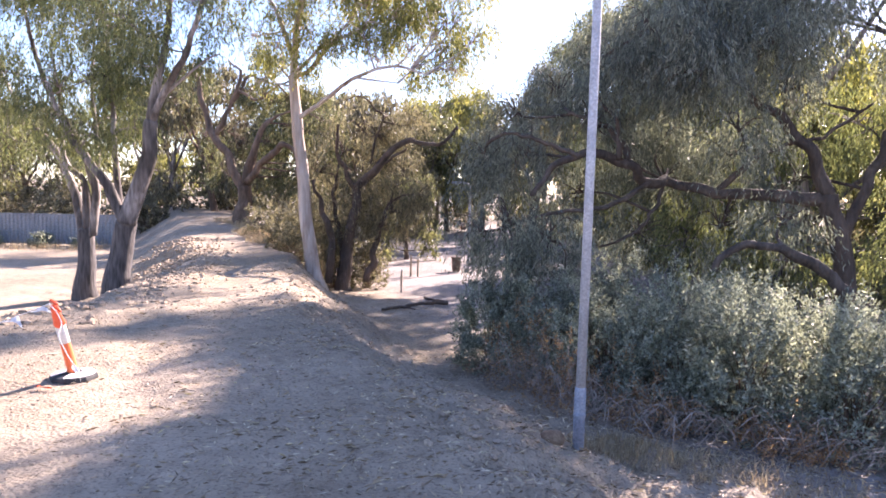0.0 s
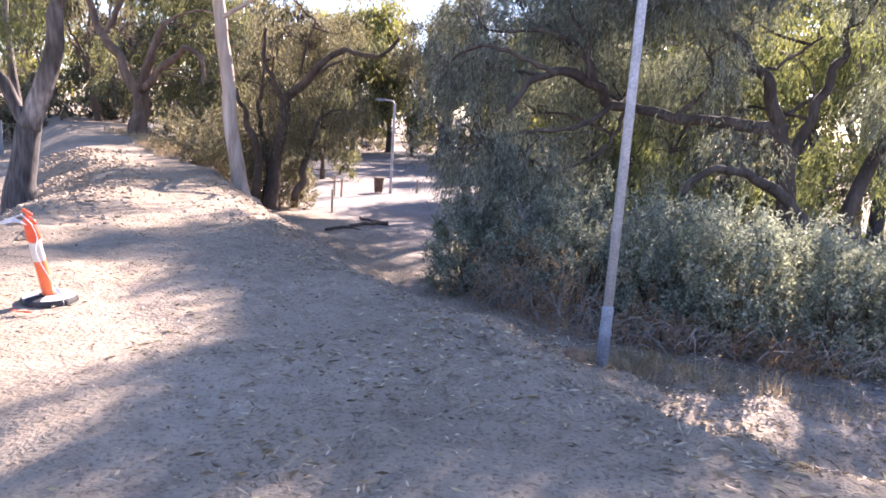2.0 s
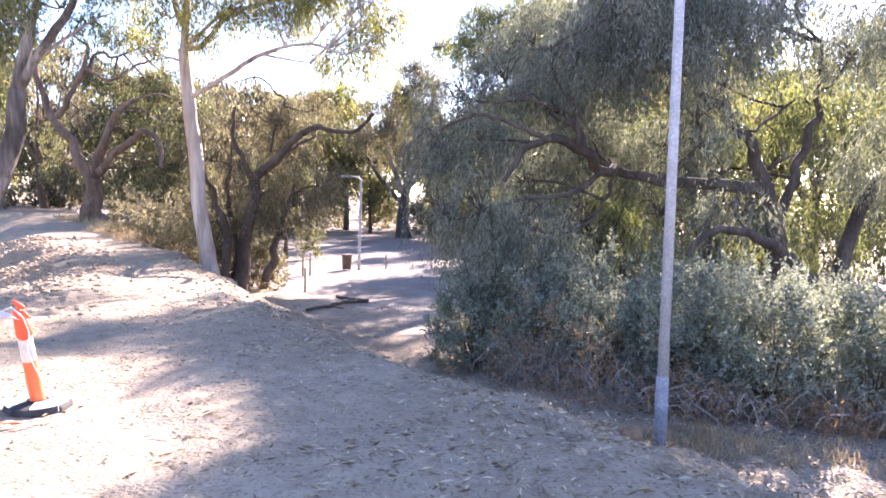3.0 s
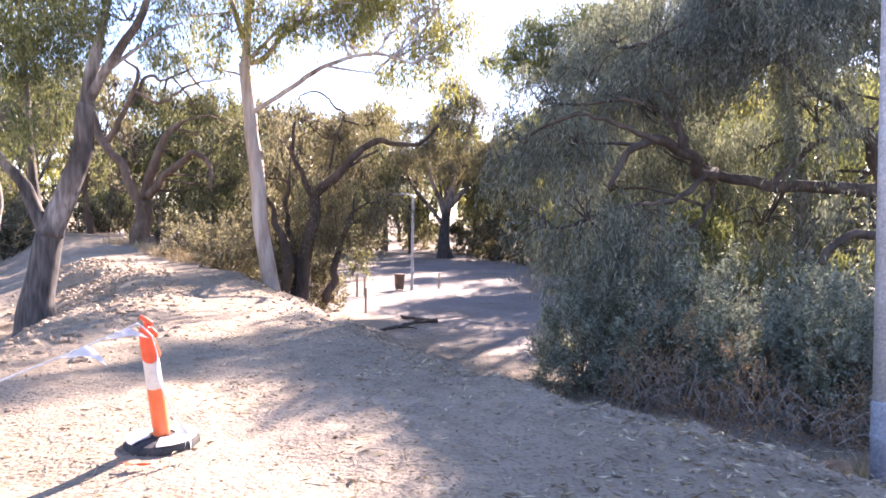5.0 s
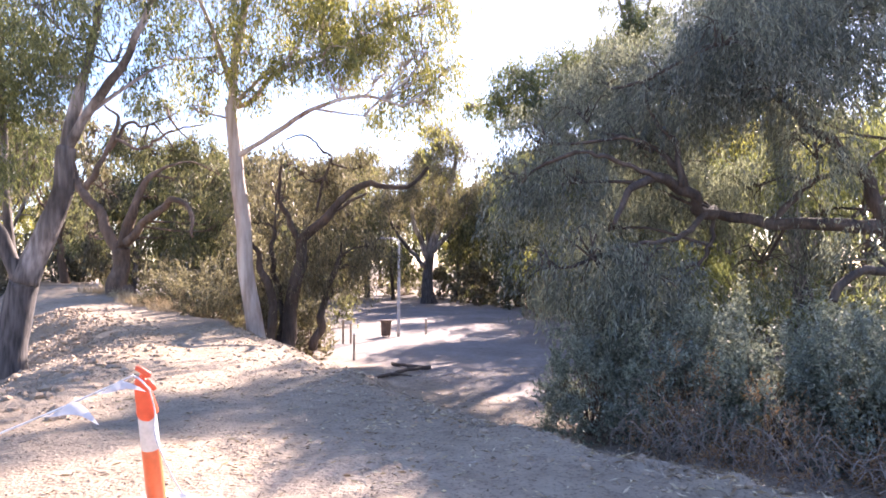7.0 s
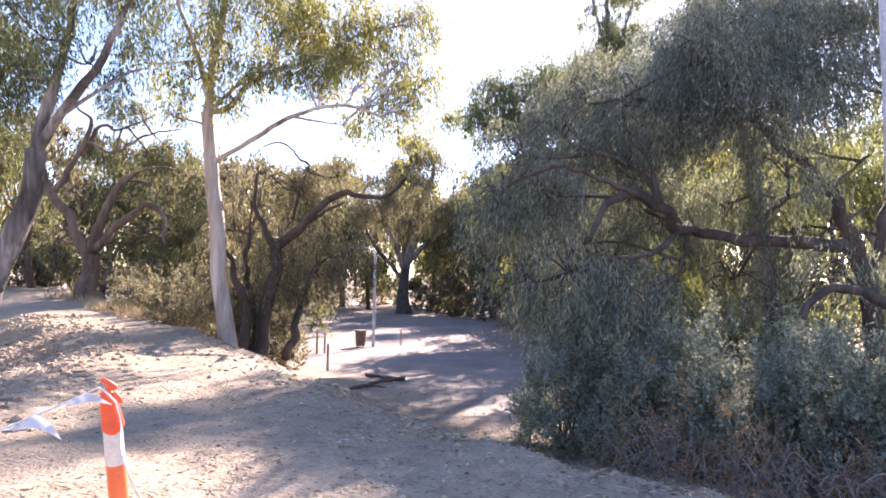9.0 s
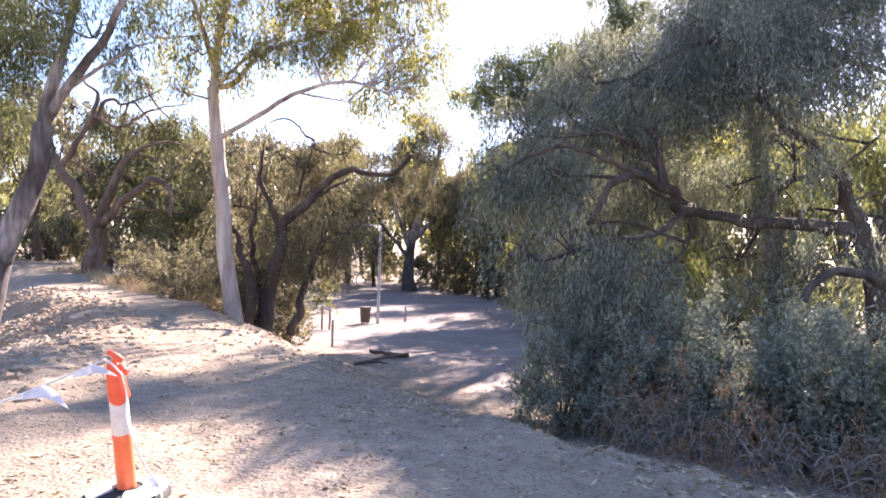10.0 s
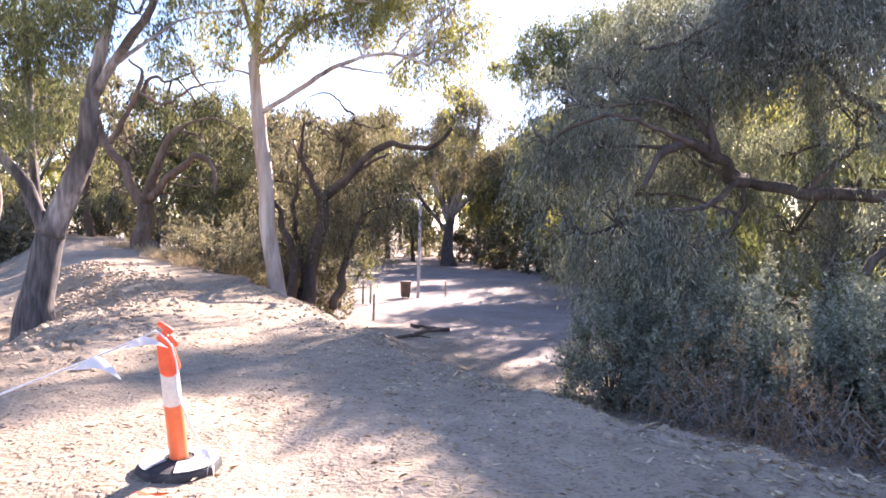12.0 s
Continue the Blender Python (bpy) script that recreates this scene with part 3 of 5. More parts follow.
tree("weeping_tree", "dense olive weeping tree with several dark trunks at the bank", [
    limb([(-6.16, 22.5, -1.06), (-6.07, 22.5, 0.07), (-5.81, 22.5, 1.42), (-5.8, 22.5, 2.25)], 0.240, 0.150),
    limb([(-5.8, 22.5, 2.25), (-6.19, 22.33, 2.86), (-6.4, 22.17, 3.65), (-6.31, 22.0, 4.39)], 0.110, 0.040),
    limb([(-5.8, 22.5, 2.25), (-5.13, 22.25, 2.84), (-4.64, 22.0, 3.38), (-3.87, 21.75, 3.87), (-3.07, 21.5, 3.77), (-2.57, 21.25, 3.82), (-2.13, 21.0, 4.26)], 0.140, 0.050),
    limb([(-5.14, 22.3, 2.85), (-4.5, 21.95, 3.25), (-3.86, 21.6, 3.59)], 0.070, 0.030),
    limb([(-5.48, 22.8, -1.01), (-5.2, 22.8, -0.1), (-4.91, 22.8, 1.02), (-4.67, 22.8, 1.79)], 0.140, 0.060),
    limb([(-6.66, 22.2, -1.04), (-6.65, 22.2, 0.57), (-6.91, 22.2, 1.54), (-7.26, 22.2, 2.51)], 0.150, 0.050),
    limb([(-6.45, 22.8, -1.11), (-6.4, 22.8, 0.21), (-6.68, 22.8, 1.39), (-6.63, 22.8, 2.57)], 0.130, 0.050),
    limb([(-6.32, 22.8, 5.31), (-5.87, 22.8, 5.46), (-5.48, 22.8, 5.28), (-5.24, 22.8, 4.99), (-4.96, 22.8, 4.75), (-5.24, 22.8, 3.98), (-5.39, 22.8, 3.13)], 0.020, 0.040)],
    [(-7.5, 23.2, 2.8000000000000003, 0.77, 1.47), (-6.8, 24.1, 3.7, 1.0, 1.16), (-5.5, 24.1, 4.199999999999999, 1.11, 0.96), (-4.5, 24.4, 2.9, 1.12, 1.46), (-4.7, 23.1, 1.4, 0.86, 0.74), (-3.6, 23.2, 2.1, 0.57, 0.67), (-6.0, 23.0, 1.7, 0.86, 1.03), (-7.1, 23.1, 0.7999999999999999, 0.77, 1.04), (-5.2, 24.2, 4.8, 1.01, 0.54), (-3.9, 23.0, 4.6, 0.67, 0.64), (-6.2, 23.8, 4.6, 1.09, 0.66), (-7.8, 23.1, 1.1, 0.67, 0.89), (-5.6, 23.3, 2.6, 0.97, 1.11)],
    DARK_BARK, OLIVE_LEAF, strands=480, hole=-0.32, per=9, leaf=(0.15, 0.03), hang=0.8, twig=0.018)

tree("gum_tree", "many-stemmed grey gum tree across the gravel road", [
    limb([(0.1, 54.0, -1.6), (0.0, 54.0, 0.6), (0.3, 54.0, 2.6), (1.1, 53.8, 5.2), (1.9, 53.6, 8.2), (2.2, 53.5, 10.4)], 0.48, 0.12),
    limb([(0.2, 54.0, 1.4), (-0.7, 53.8, 3.6), (-1.3, 53.6, 5.8), (-1.2, 53.2, 8.4)], 0.26, 0.08),
    limb([(0.3, 54.0, 2.4), (1.5, 53.8, 3.8), (2.9, 53.4, 5.6), (3.7, 53.2, 8.0)], 0.22, 0.07),
    limb([(0.1, 54.0, 0.9), (-1.2, 53.4, 2.4), (-2.6, 53.0, 4.1), (-3.4, 52.6, 6.4)], 0.20, 0.06),
    limb([(0.9, 53.9, 4.6), (0.4, 53.4, 6.6), (0.3, 53.0, 9.2)], 0.16, 0.05)],
    [(-0.5, 52.6, 9.6, 1.3, 1.0), (1.5, 53.0, 10.8, 1.3, 0.9), (3.0, 52.6, 10.2, 1.2, 0.9), (1.0, 51.6, 8.3, 1.2, 1.1), (3.5, 52.4, 8.2, 1.1, 1.1), (2.3, 51.8, 6.7, 1.1, 1.2),
     (-1.3, 52.4, 7.3, 1.1, 1.0), (0.2, 52.4, 5.8, 0.9, 0.9), (-3.4, 52.4, 6.8, 1.0, 0.9), (-2.4, 53.0, 4.4, 0.9, 0.8), (3.9, 53.2, 5.2, 0.8, 0.9), (-2.6, 53.0, 9.0, 1.0, 0.7), (0.4, 53.0, 12.0, 1.0, 0.6)],
    GREY_BARK, OLIVE_LEAF, strands=300, hole=-0.25, per=9, leaf=(0.26, 0.06), hang=1.5, gap=0.8, twig=0.03)

for x, y, lean, tall in ((-2.6, 59.0, -0.5, 7.0), (2.6, 57.0, 0.6, 8.0), (4.0, 55.5, -0.4, 7.5), (5.3, 54.0, 0.5, 8.5), (8.6, 50.5, -0.3, 7.0)):
    g = float(height(x, y))
    tree("gum_tree", "slim dark-stemmed gum sapling at the far road edge", [
        limb([(x, y, g), (x + lean * 0.3, y, g + tall * 0.3), (x + lean * 0.5, y, g + tall * 0.6), (x + lean, y, g + tall)], 0.17, 0.06),
        limb([(x + lean * 0.3, y, g + tall * 0.32), (x - lean, y - 0.3, g + tall * 0.6), (x - lean * 1.6, y - 0.4, g + tall * 0.85)], 0.08, 0.03)],
        [(x + lean, y, g + tall, 1.2, 0.8), (x - lean * 1.6, y - 0.4, g + tall * 0.88, 1.0, 0.8), (x + lean * 2.2, y - 0.3, g + tall * 0.72, 0.9, 0.8), (x + 0.2, y - 0.5, g + tall * 0.55, 0.8, 0.7)],
        DARK_BARK, FAR_LEAF, strands=240, hole=-0.2, per=8, leaf=(0.27, 0.06), hang=1.1, twig=0.025, group="saplings by the road")

tree("gum_tree", "leafy green tree down to the ground beside the road", [
    limb([(6.7, 50.5, -1.4), (6.4, 50.5, 1.0), (6.7, 50.5, 4.1), (6.9, 50.0, 7.6)], 0.250, 0.080),
    limb([(8.1, 50.5, -1.3), (7.5, 50.5, 1.06), (6.2, 50.5, 2.8)], 0.150, 0.060)],
    [(6.9, 49.8, 9.0, 1.2, 1.1), (7.6, 49.1, 6.6, 1.15, 1.3), (7.6, 51.1, 3.9, 1.2, 1.4), (6.3, 49.0, 0.2, 1.3, 1.0), (8.6, 50.6, 0.2, 1.4, 1.2), (5.8, 50.0, 1.9, 0.9, 1.0), (9.2, 48.7, 2.0, 1.3, 1.6)],
    DARK_BARK, FAR_LEAF, strands=300, hole=-0.4, per=8, leaf=(0.26, 0.075), hang=0.9, twig=0.03)

tree("gum_tree", "tall green gum tree standing behind the weeping tree", [
    limb([(8.35, 35.33, -1.32), (7.8, 35.33, 4.71), (6.73, 35.33, 8.92), (5.48, 35.33, 11.37)], 0.390, 0.078),
    limb([(7.08, 35.33, 7.51), (4.42, 35.33, 9.08), (2.4, 35.33, 9.69), (0.7, 35.33, 9.51)], 0.156, 0.039),
    limb([(6.73, 35.33, 8.92), (7.74, 35.33, 12.35)], 0.195, 0.052)],
    [(3.04, 34.39, 11.19, 1.04, 0.78), (1.16, 36.82, 9.97, 0.72, 0.45), (4.13, 34.12, 9.29, 1.43, 0.91), (5.88, 36.01, 12.4, 1.17, 1.04), (2.24, 34.52, 9.57, 0.92, 0.59), (4.67, 34.66, 6.19, 1.82, 1.43), (6.42, 35.06, 4.3, 1.82, 1.56), (3.32, 35.06, 5.11, 1.3, 1.04), (8.18, 35.6, 7.0, 1.95, 1.43),
     (3.0, 34.0, 10.1, 1.1, 0.9), (4.9, 34.2, 10.9, 1.1, 0.9), (4.1, 33.6, 9.0, 1.0, 0.8), (6.3, 34.4, 11.2, 1.2, 1.0), (7.9, 34.0, 12.3, 1.3, 1.0), (9.5, 34.0, 13.2, 1.4, 1.0), (2.2, 34.2, 8.8, 0.7, 0.5), (5.7, 33.8, 9.3, 1.1, 0.9), (7.6, 33.6, 10.2, 1.2, 1.0)],
    GREY_BARK, GREY_GUM_LEAF, strands=230, per=8, leaf=(0.23, 0.055), hang=0.7, twig=0.03, hole=-0.7)

# Added tree: its high crown, mostly out of view, throws the track's shade band.
tree("gum_tree", "very tall gum tree behind the shrubs, added to shade the track", [
    limb([(9.5, 33.3, -1.4), (9.3, 33.4, 4.23), (9, 33.6, 10.27), (8.7, 33.9, 14.7)], 0.34, 0.14),
    limb([(8.9, 33.7, 12.08), (8.1, 33.7, 14.5), (7.4, 33.1, 16.1)], 0.11, 0.04),
    limb([(9, 33.6, 10.88), (9.7, 34.3, 14.02), (10.6, 35.1, 16.3)], 0.12, 0.04),
    limb([(8.7, 33.9, 14.7), (8.8, 34.4, 15.9), (8.9, 34.7, 16.7)], 0.12, 0.04)],
    [(8.8, 34.6, 16.5, 1, 0.45), (7.6, 33.6, 16.5, 0.9, 0.45), (9.8, 35.3, 16.5, 0.8, 0.4), (8.1, 34.3, 16.8, 0.9, 0.4), (10.7, 35.2, 16.5, 0.8, 0.4), (7.3, 32.6, 16.5, 0.8, 0.4), (9.5, 34.1, 16.1, 0.8, 0.4), (8.7, 33.8, 13.4, 1.1, 0.9), (7.8, 33.5, 14.6, 0.8, 0.7), (9.6, 34.0, 14.6, 0.9, 0.7)],
    GREY_BARK, GREY_GUM_LEAF, strands=420, per=8, leaf=(0.17, 0.04), hang=0.35, twig=0.02, hole=-0.25)

tree("weeping_tree", "large dark blue-green weeping tree with arching black limbs", [
    limb([(7.11, 14.5, -1.02), (6.86, 14.5, 0.2), (6.47, 14.5, 1.49), (6.16, 14.5, 2.4)], 0.220, 0.170),
    limb([(7.21, 14.2, -1.19), (7.57, 14.2, 0.27), (7.99, 14.2, 1.57), (8.66, 14.2, 2.72)], 0.200, 0.120),
    limb([(6.23, 14.5, 2.29), (5.31, 14.8, 2.36), (4.22, 15.1, 2.38), (3.2, 15.4, 2.64)], 0.130, 0.110),
    limb([(3.2, 15.4, 2.64), (2.77, 14.96, 2.55), (2.08, 14.52, 3.02), (1.36, 14.08, 3.07), (0.82, 13.64, 2.84), (0.37, 13.2, 2.24)], 0.130, 0.040),
    limb([(2.4, 14.8, 2.92), (2.12, 14.8, 3.47), (1.74, 14.8, 3.78), (1.15, 14.8, 3.97)], 0.080, 0.030),
    limb([(6.16, 14.5, 2.4), (5.69, 14.67, 3.39), (4.83, 14.83, 4.25), (3.84, 15.0, 5.31)], 0.140, 0.040),
    limb([(6.47, 14.5, 1.49), (7.05, 14.83, 2.9), (7.64, 15.17, 4.2), (7.86, 15.5, 5.62)], 0.130, 0.040),
    limb([(8.66, 14.2, 2.72), (9.08, 14.2, 4.03), (8.99, 14.2, 5.58)], 0.110, 0.040),
    limb([(1.23, 13.4, 3.01), (0.33, 13.4, 3.35), (-0.19, 13.4, 3.42)], 0.050, 0.020),
    limb([(3.59, 12.5, 1.02), (3.79, 12.5, 1.36), (4.23, 12.5, 1.5), (4.78, 12.5, 1.39), (5.42, 12.5, 1.04), (6.13, 12.5, 0.39)], 0.060, 0.110),
    limb([(2.77, 14.9, 2.55), (1.9, 14.2, 2.05), (1.0, 13.7, 1.95), (0.1, 13.4, 1.7)], 0.06, 0.02),
    limb([(2.1, 14.5, 3.03), (2.0, 14.5, 3.8), (1.6, 14.6, 4.3), (1.5, 14.7, 5.0)], 0.06, 0.02),
    limb([(4.2, 15.1, 2.4), (5.0, 15.0, 3.2), (6.2, 15.1, 3.6), (7.2, 15.3, 4.3)], 0.07, 0.025),
    limb([(3.2, 15.4, 2.64), (3.0, 15.1, 2.1), (2.5, 14.8, 1.5), (1.8, 14.5, 1.2)], 0.05, 0.02)],
    [(-0.8, 15.5, 3.0, 0.59, 0.81), (-0.3, 16.0, 4.1, 0.62, 0.62), (0.8, 16.5, 4.8, 0.87, 0.64), (0.0, 15.0, 3.1, 0.88, 0.88), (-0.8, 13.5, 1.5, 0.45, 0.5), (-0.1, 13.0, 1.7, 0.73, 0.73), (1.5, 15.2, 3.9, 0.95, 0.84), (0.8, 12.8, 1.4, 0.71, 0.63), (3.3, 17.0, 5.5, 1.45, 0.97), (5.5, 17.5, 6.4, 1.88, 1.13), (0.2, 12.8, 0.8, 0.5, 0.34), (3.5, 17.8, 3.7, 1.02, 0.77), (2.0, 18.3, 6.0, 1.1, 0.9), (2.7, 18.7, 6.6, 1.2, 0.9), (5.4, 19.7, 8.35, 1.3, 1.0), (3.5, 14.5, 6.5, 1.3, 0.9), (5.6, 14.5, 6.4, 1.3, 0.9), (3.9, 16.0, 6.2, 1.3, 1.0), (5.0, 16.5, 7.3, 1.5, 0.9), (2.2, 15.0, 4.9, 1.1, 0.8), (7.4, 13.9, 5.0, 0.7, 0.6), (2.2, 16.8, 3.5, 0.9, 0.8), (3.5, 17.0, 2.7, 0.9, 0.9), (5.0, 17.2, 3.3, 1.0, 0.9), (6.4, 17.0, 2.6, 0.9, 0.9), (1.3, 16.6, 2.3, 0.8, 0.8), (5.8, 16.6, 5.0, 1.0, 0.8),
     (4.1, 13.6, 3.7, 0.6, 0.6), (4.7, 13.6, 5.2, 0.9, 0.7), (3.4, 13.4, 4.6, 0.9, 0.7), (2.6, 13.6, 5.4, 0.9, 0.7), (8.3, 13.6, 3.2, 0.9, 1.0), (9.4, 13.8, 4.4, 1.1, 1.0),
     (5.0, 13.4, 2.0, 0.6, 0.5), (8.6, 14.2, 6.2, 1.4, 1.0), (10.6, 14.5, 3.0, 1.2, 1.2), (10.4, 14.8, 5.6, 1.4, 1.1), (6.9, 14.6, 7.6, 1.5, 1.0), (4.6, 16.2, 1.6, 0.9, 0.8), (2.9, 16.4, 1.4, 0.8, 0.8)],
    DARK_BARK, WEEPING_LEAF, strands=640, hole=-0.32, per=12, leaf=(0.12, 0.023), hang=0.75, twig=0.019)

# Low lobes fill the background; the unseen high crown is added for foreground shade.
tree("gum_tree", "tall grey gum tree beside the shrubs, unseen high crown added for shade", [
    limb([(7.6, 18.9, -1.2), (7.4, 18.9, 1.5), (6.9, 18.9, 4.5), (6.2, 19.0, 7.5)], 0.26, 0.14),
    limb([(6.9, 18.9, 4.5), (8.2, 18.7, 6.2), (9.2, 18.5, 8.2)], 0.12, 0.03),
    limb([(6.2, 19.0, 7.5), (6.9, 19.3, 8.6), (7.6, 19.5, 9.4), (8.3, 19.6, 10.2)], 0.11, 0.03),
    limb([(6.2, 19.0, 7.5), (6.0, 19.3, 9.5), (5.6, 19.5, 11.0)], 0.11, 0.03),
    limb([(7.4, 18.9, 1.5), (6.2, 18.6, 2.6), (5.0, 18.5, 2.8)], 0.08, 0.03),
    limb([(7.4, 18.9, 1.5), (8.6, 18.2, 3.0), (9.6, 17.5, 3.6)], 0.08, 0.03)],
    [(6.6, 19.2, 9.6, 1.3, 0.8), (8.2, 19.6, 10.2, 1.5, 0.9), (7.6, 18.6, 8.4, 1.0, 0.7), (5.6, 19.5, 10.8, 1.6, 1.0), (9.4, 18.5, 8.6, 1.0, 0.7),
     (5.0, 18.7, 2.3, 1.2, 1.0), (7.0, 18.6, 2.7, 1.3, 1.1), (5.9, 19.1, 4.1, 1.3, 0.9), (8.3, 18.6, 4.3, 1.3, 1.0), (9.7, 17.6, 2.6, 1.3, 1.1), (10.0, 17.2, 4.4, 1.3, 1.0), (6.5, 17.8, 0.8, 1.1, 0.9), (4.2, 18.2, 0.9, 1.0, 0.8), (8.8, 16.6, 1.0, 1.1, 0.8)],
    GREY_BARK, GREY_GUM_LEAF, strands=260, per=9, leaf=(0.16, 0.038), hang=0.7, twig=0.018, hole=-0.35)

# ---- woods behind ----
def far_tree(name, label, tall, spread, leaf_mat, bark, lean, strands, low):
    """A free-standing tree of the woods, built at the origin's ground and then copied."""
    limbs = [limb([(0, 0, 0), (lean * 0.3, 0.1, tall * 0.2), (lean * 0.7, 0.2, tall * 0.42)], 0.24, 0.16)]
    lobes = []
    for i in range(6):
        a = i * 2.4 + lean
        tip = (lean + math.cos(a) * spread * 0.55, math.sin(a) * spread * 0.55, tall * rng.uniform(0.6, 0.92))
        limbs.append(limb([(lean * 0.6, 0.15, tall * rng.uniform(0.22, 0.4)), (lean + math.cos(a) * spread * 0.25, math.sin(a) * spread * 0.25, tall * 0.5), tip], 0.13, 0.03))
        lobes.append((*tip, spread * rng.uniform(0.3, 0.45), tall * rng.uniform(0.10, 0.16)))
    for i in range(7):
        a = i * 2.1 + 0.5
        lobes.append((lean * 0.8 + math.cos(a) * spread * 0.75, math.sin(a) * spread * 0.75, tall * rng.uniform(low, 0.7), spread * rng.uniform(0.25, 0.42), tall * rng.uniform(0.08, 0.15)))
    return limbs, lobes


def woods_tree(place, tall, spread, leaf_mat, bark, lean, strands, low, label, leaf):
    limbs, lobes = far_tree("tree", "", tall, spread, leaf_mat, bark, lean, strands, low)
    g = float(height(place[0], place[1]))
    off = np.array([place[0], place[1], g])
    limbs = [(p + off, a, b) for p, a, b in limbs]
    lobes = [(c[0] + off[0], c[1] + off[1], c[2] + off[2], c[3], c[4]) for c in lobes]
    return tree("woodland_tree", label, limbs, lobes, bark, leaf_mat, strands, 8, leaf, 0.9, 0.7, 0.03, "trees of the woods")


first = [woods_tree((-24, 58), 12.5, 4.6, FAR_LEAF, GREY_BARK, 0.6, 44, 0.2, "green gum tree of the open woods behind", (0.50, 0.14)),
         woods_tree((-12.5, 48), 10.5, 4.2, OLIVE_LEAF, BROWN_BARK, -0.8, 48, 0.1, "olive leafy tree of the woods behind", (0.45, 0.13)),
         woods_tree((12, 46), 9.5, 4.0, FAR_LEAF, DARK_BARK, 0.4, 50, 0.05, "bushy low-branching tree of the woods", (0.44, 0.13)),
         woods_tree((9, 62), 14.0, 4.6, GUM_LEAF, GREY_BARK, -0.5, 42, 0.25, "tall yellow-green gum tree of the woods", (0.50, 0.14)),
         woods_tree((15.5, 24), 11.5, 3.8, GREY_GUM_LEAF, GREY_BARK, -0.4, 70, 0.2, "tall grey-green gum tree behind the shrubs", (0.28, 0.08))]
places = [(-31, 52, 0), (-38, 60, 3), (-45, 52, 1), (-19, 66, 3), (-13, 60, 2), (-30, 68, 1), (-56, 62, 0), (-62, 48, 3), (-44, 44, 2), (-18, 52, 0), (-10, 41, 1),
          (-9.5, 54, 2), (-11, 72, 3), (4, 68, 0), (15, 56, 3), (17, 44, 1), (20, 32, 0), (20, 19, 4), (24, 24, 1), (16, 31, 4), (29, 34, 3),
          (-4, 86, 2), (-46, 76, 3), (9, 76, 2), (24, 60, 3), (7, 52, 2), (-6.6, 35, 2), (8.5, 36, 2), (9.8, 31, 2), (-23, 45, 1), (-26, 80, 0), (-5, 63, 0), (0.8, 66, 3), (-8, 60, 3), (-16, 74, 0), (9.6, 27, 3), (8.3, 40.5, 3), (7.6, 31.5, 0), (6.2, 28.4, 0)]
for i, (x, y, k) in enumerate(places):
    s = 0.9 + 0.25 * ((i * 37) % 10) / 10
    if (x, y) == (-6.6, 35):
        s = 0.5
    # smaller copies, mostly hidden, added to throw shade stripes on the road
    if (x, y) in ((9.6, 27), (8.3, 40.5), (7.6, 31.5), (6.2, 28.4)):
        s = 0.55 if y == 28.4 else 0.72
    ob = copy_thing(first[k], pose(x, y, float(height(x, y)), 0, 0, (i * 77) % 360))
    ob.scale = (s, s, s)

# the far belt of woods that closes the view all round
pieces_v, pieces_q, n = [], [], 0
lobes = []
for i in range(210):
    a = math.radians(i * 360 / 210 + rng.uniform(-0.6, 0.6))
    d = rng.uniform(92, 120)
    x, y = d * math.sin(a) - 3, d * math.cos(a) + 5
    for _ in range(4):
        lobes.append((x + rng.uniform(-2.5, 2.5), y + rng.uniform(-2.5, 2.5), rng.uniform(0.0, 12.0), rng.uniform(2.0, 3.4), rng.uniform(1.2, 2.2)))
v, q = hang_leaves(lobes, 4, 6, (1.1, 0.42), 1.8, 0.4)
belt = raw_mesh("far_woods", v, q)
belt.materials.append(FAR_LEAF)
tagged(new("far_woods", belt), "far belt of green woods closing the view", "woods", kind="stuff")


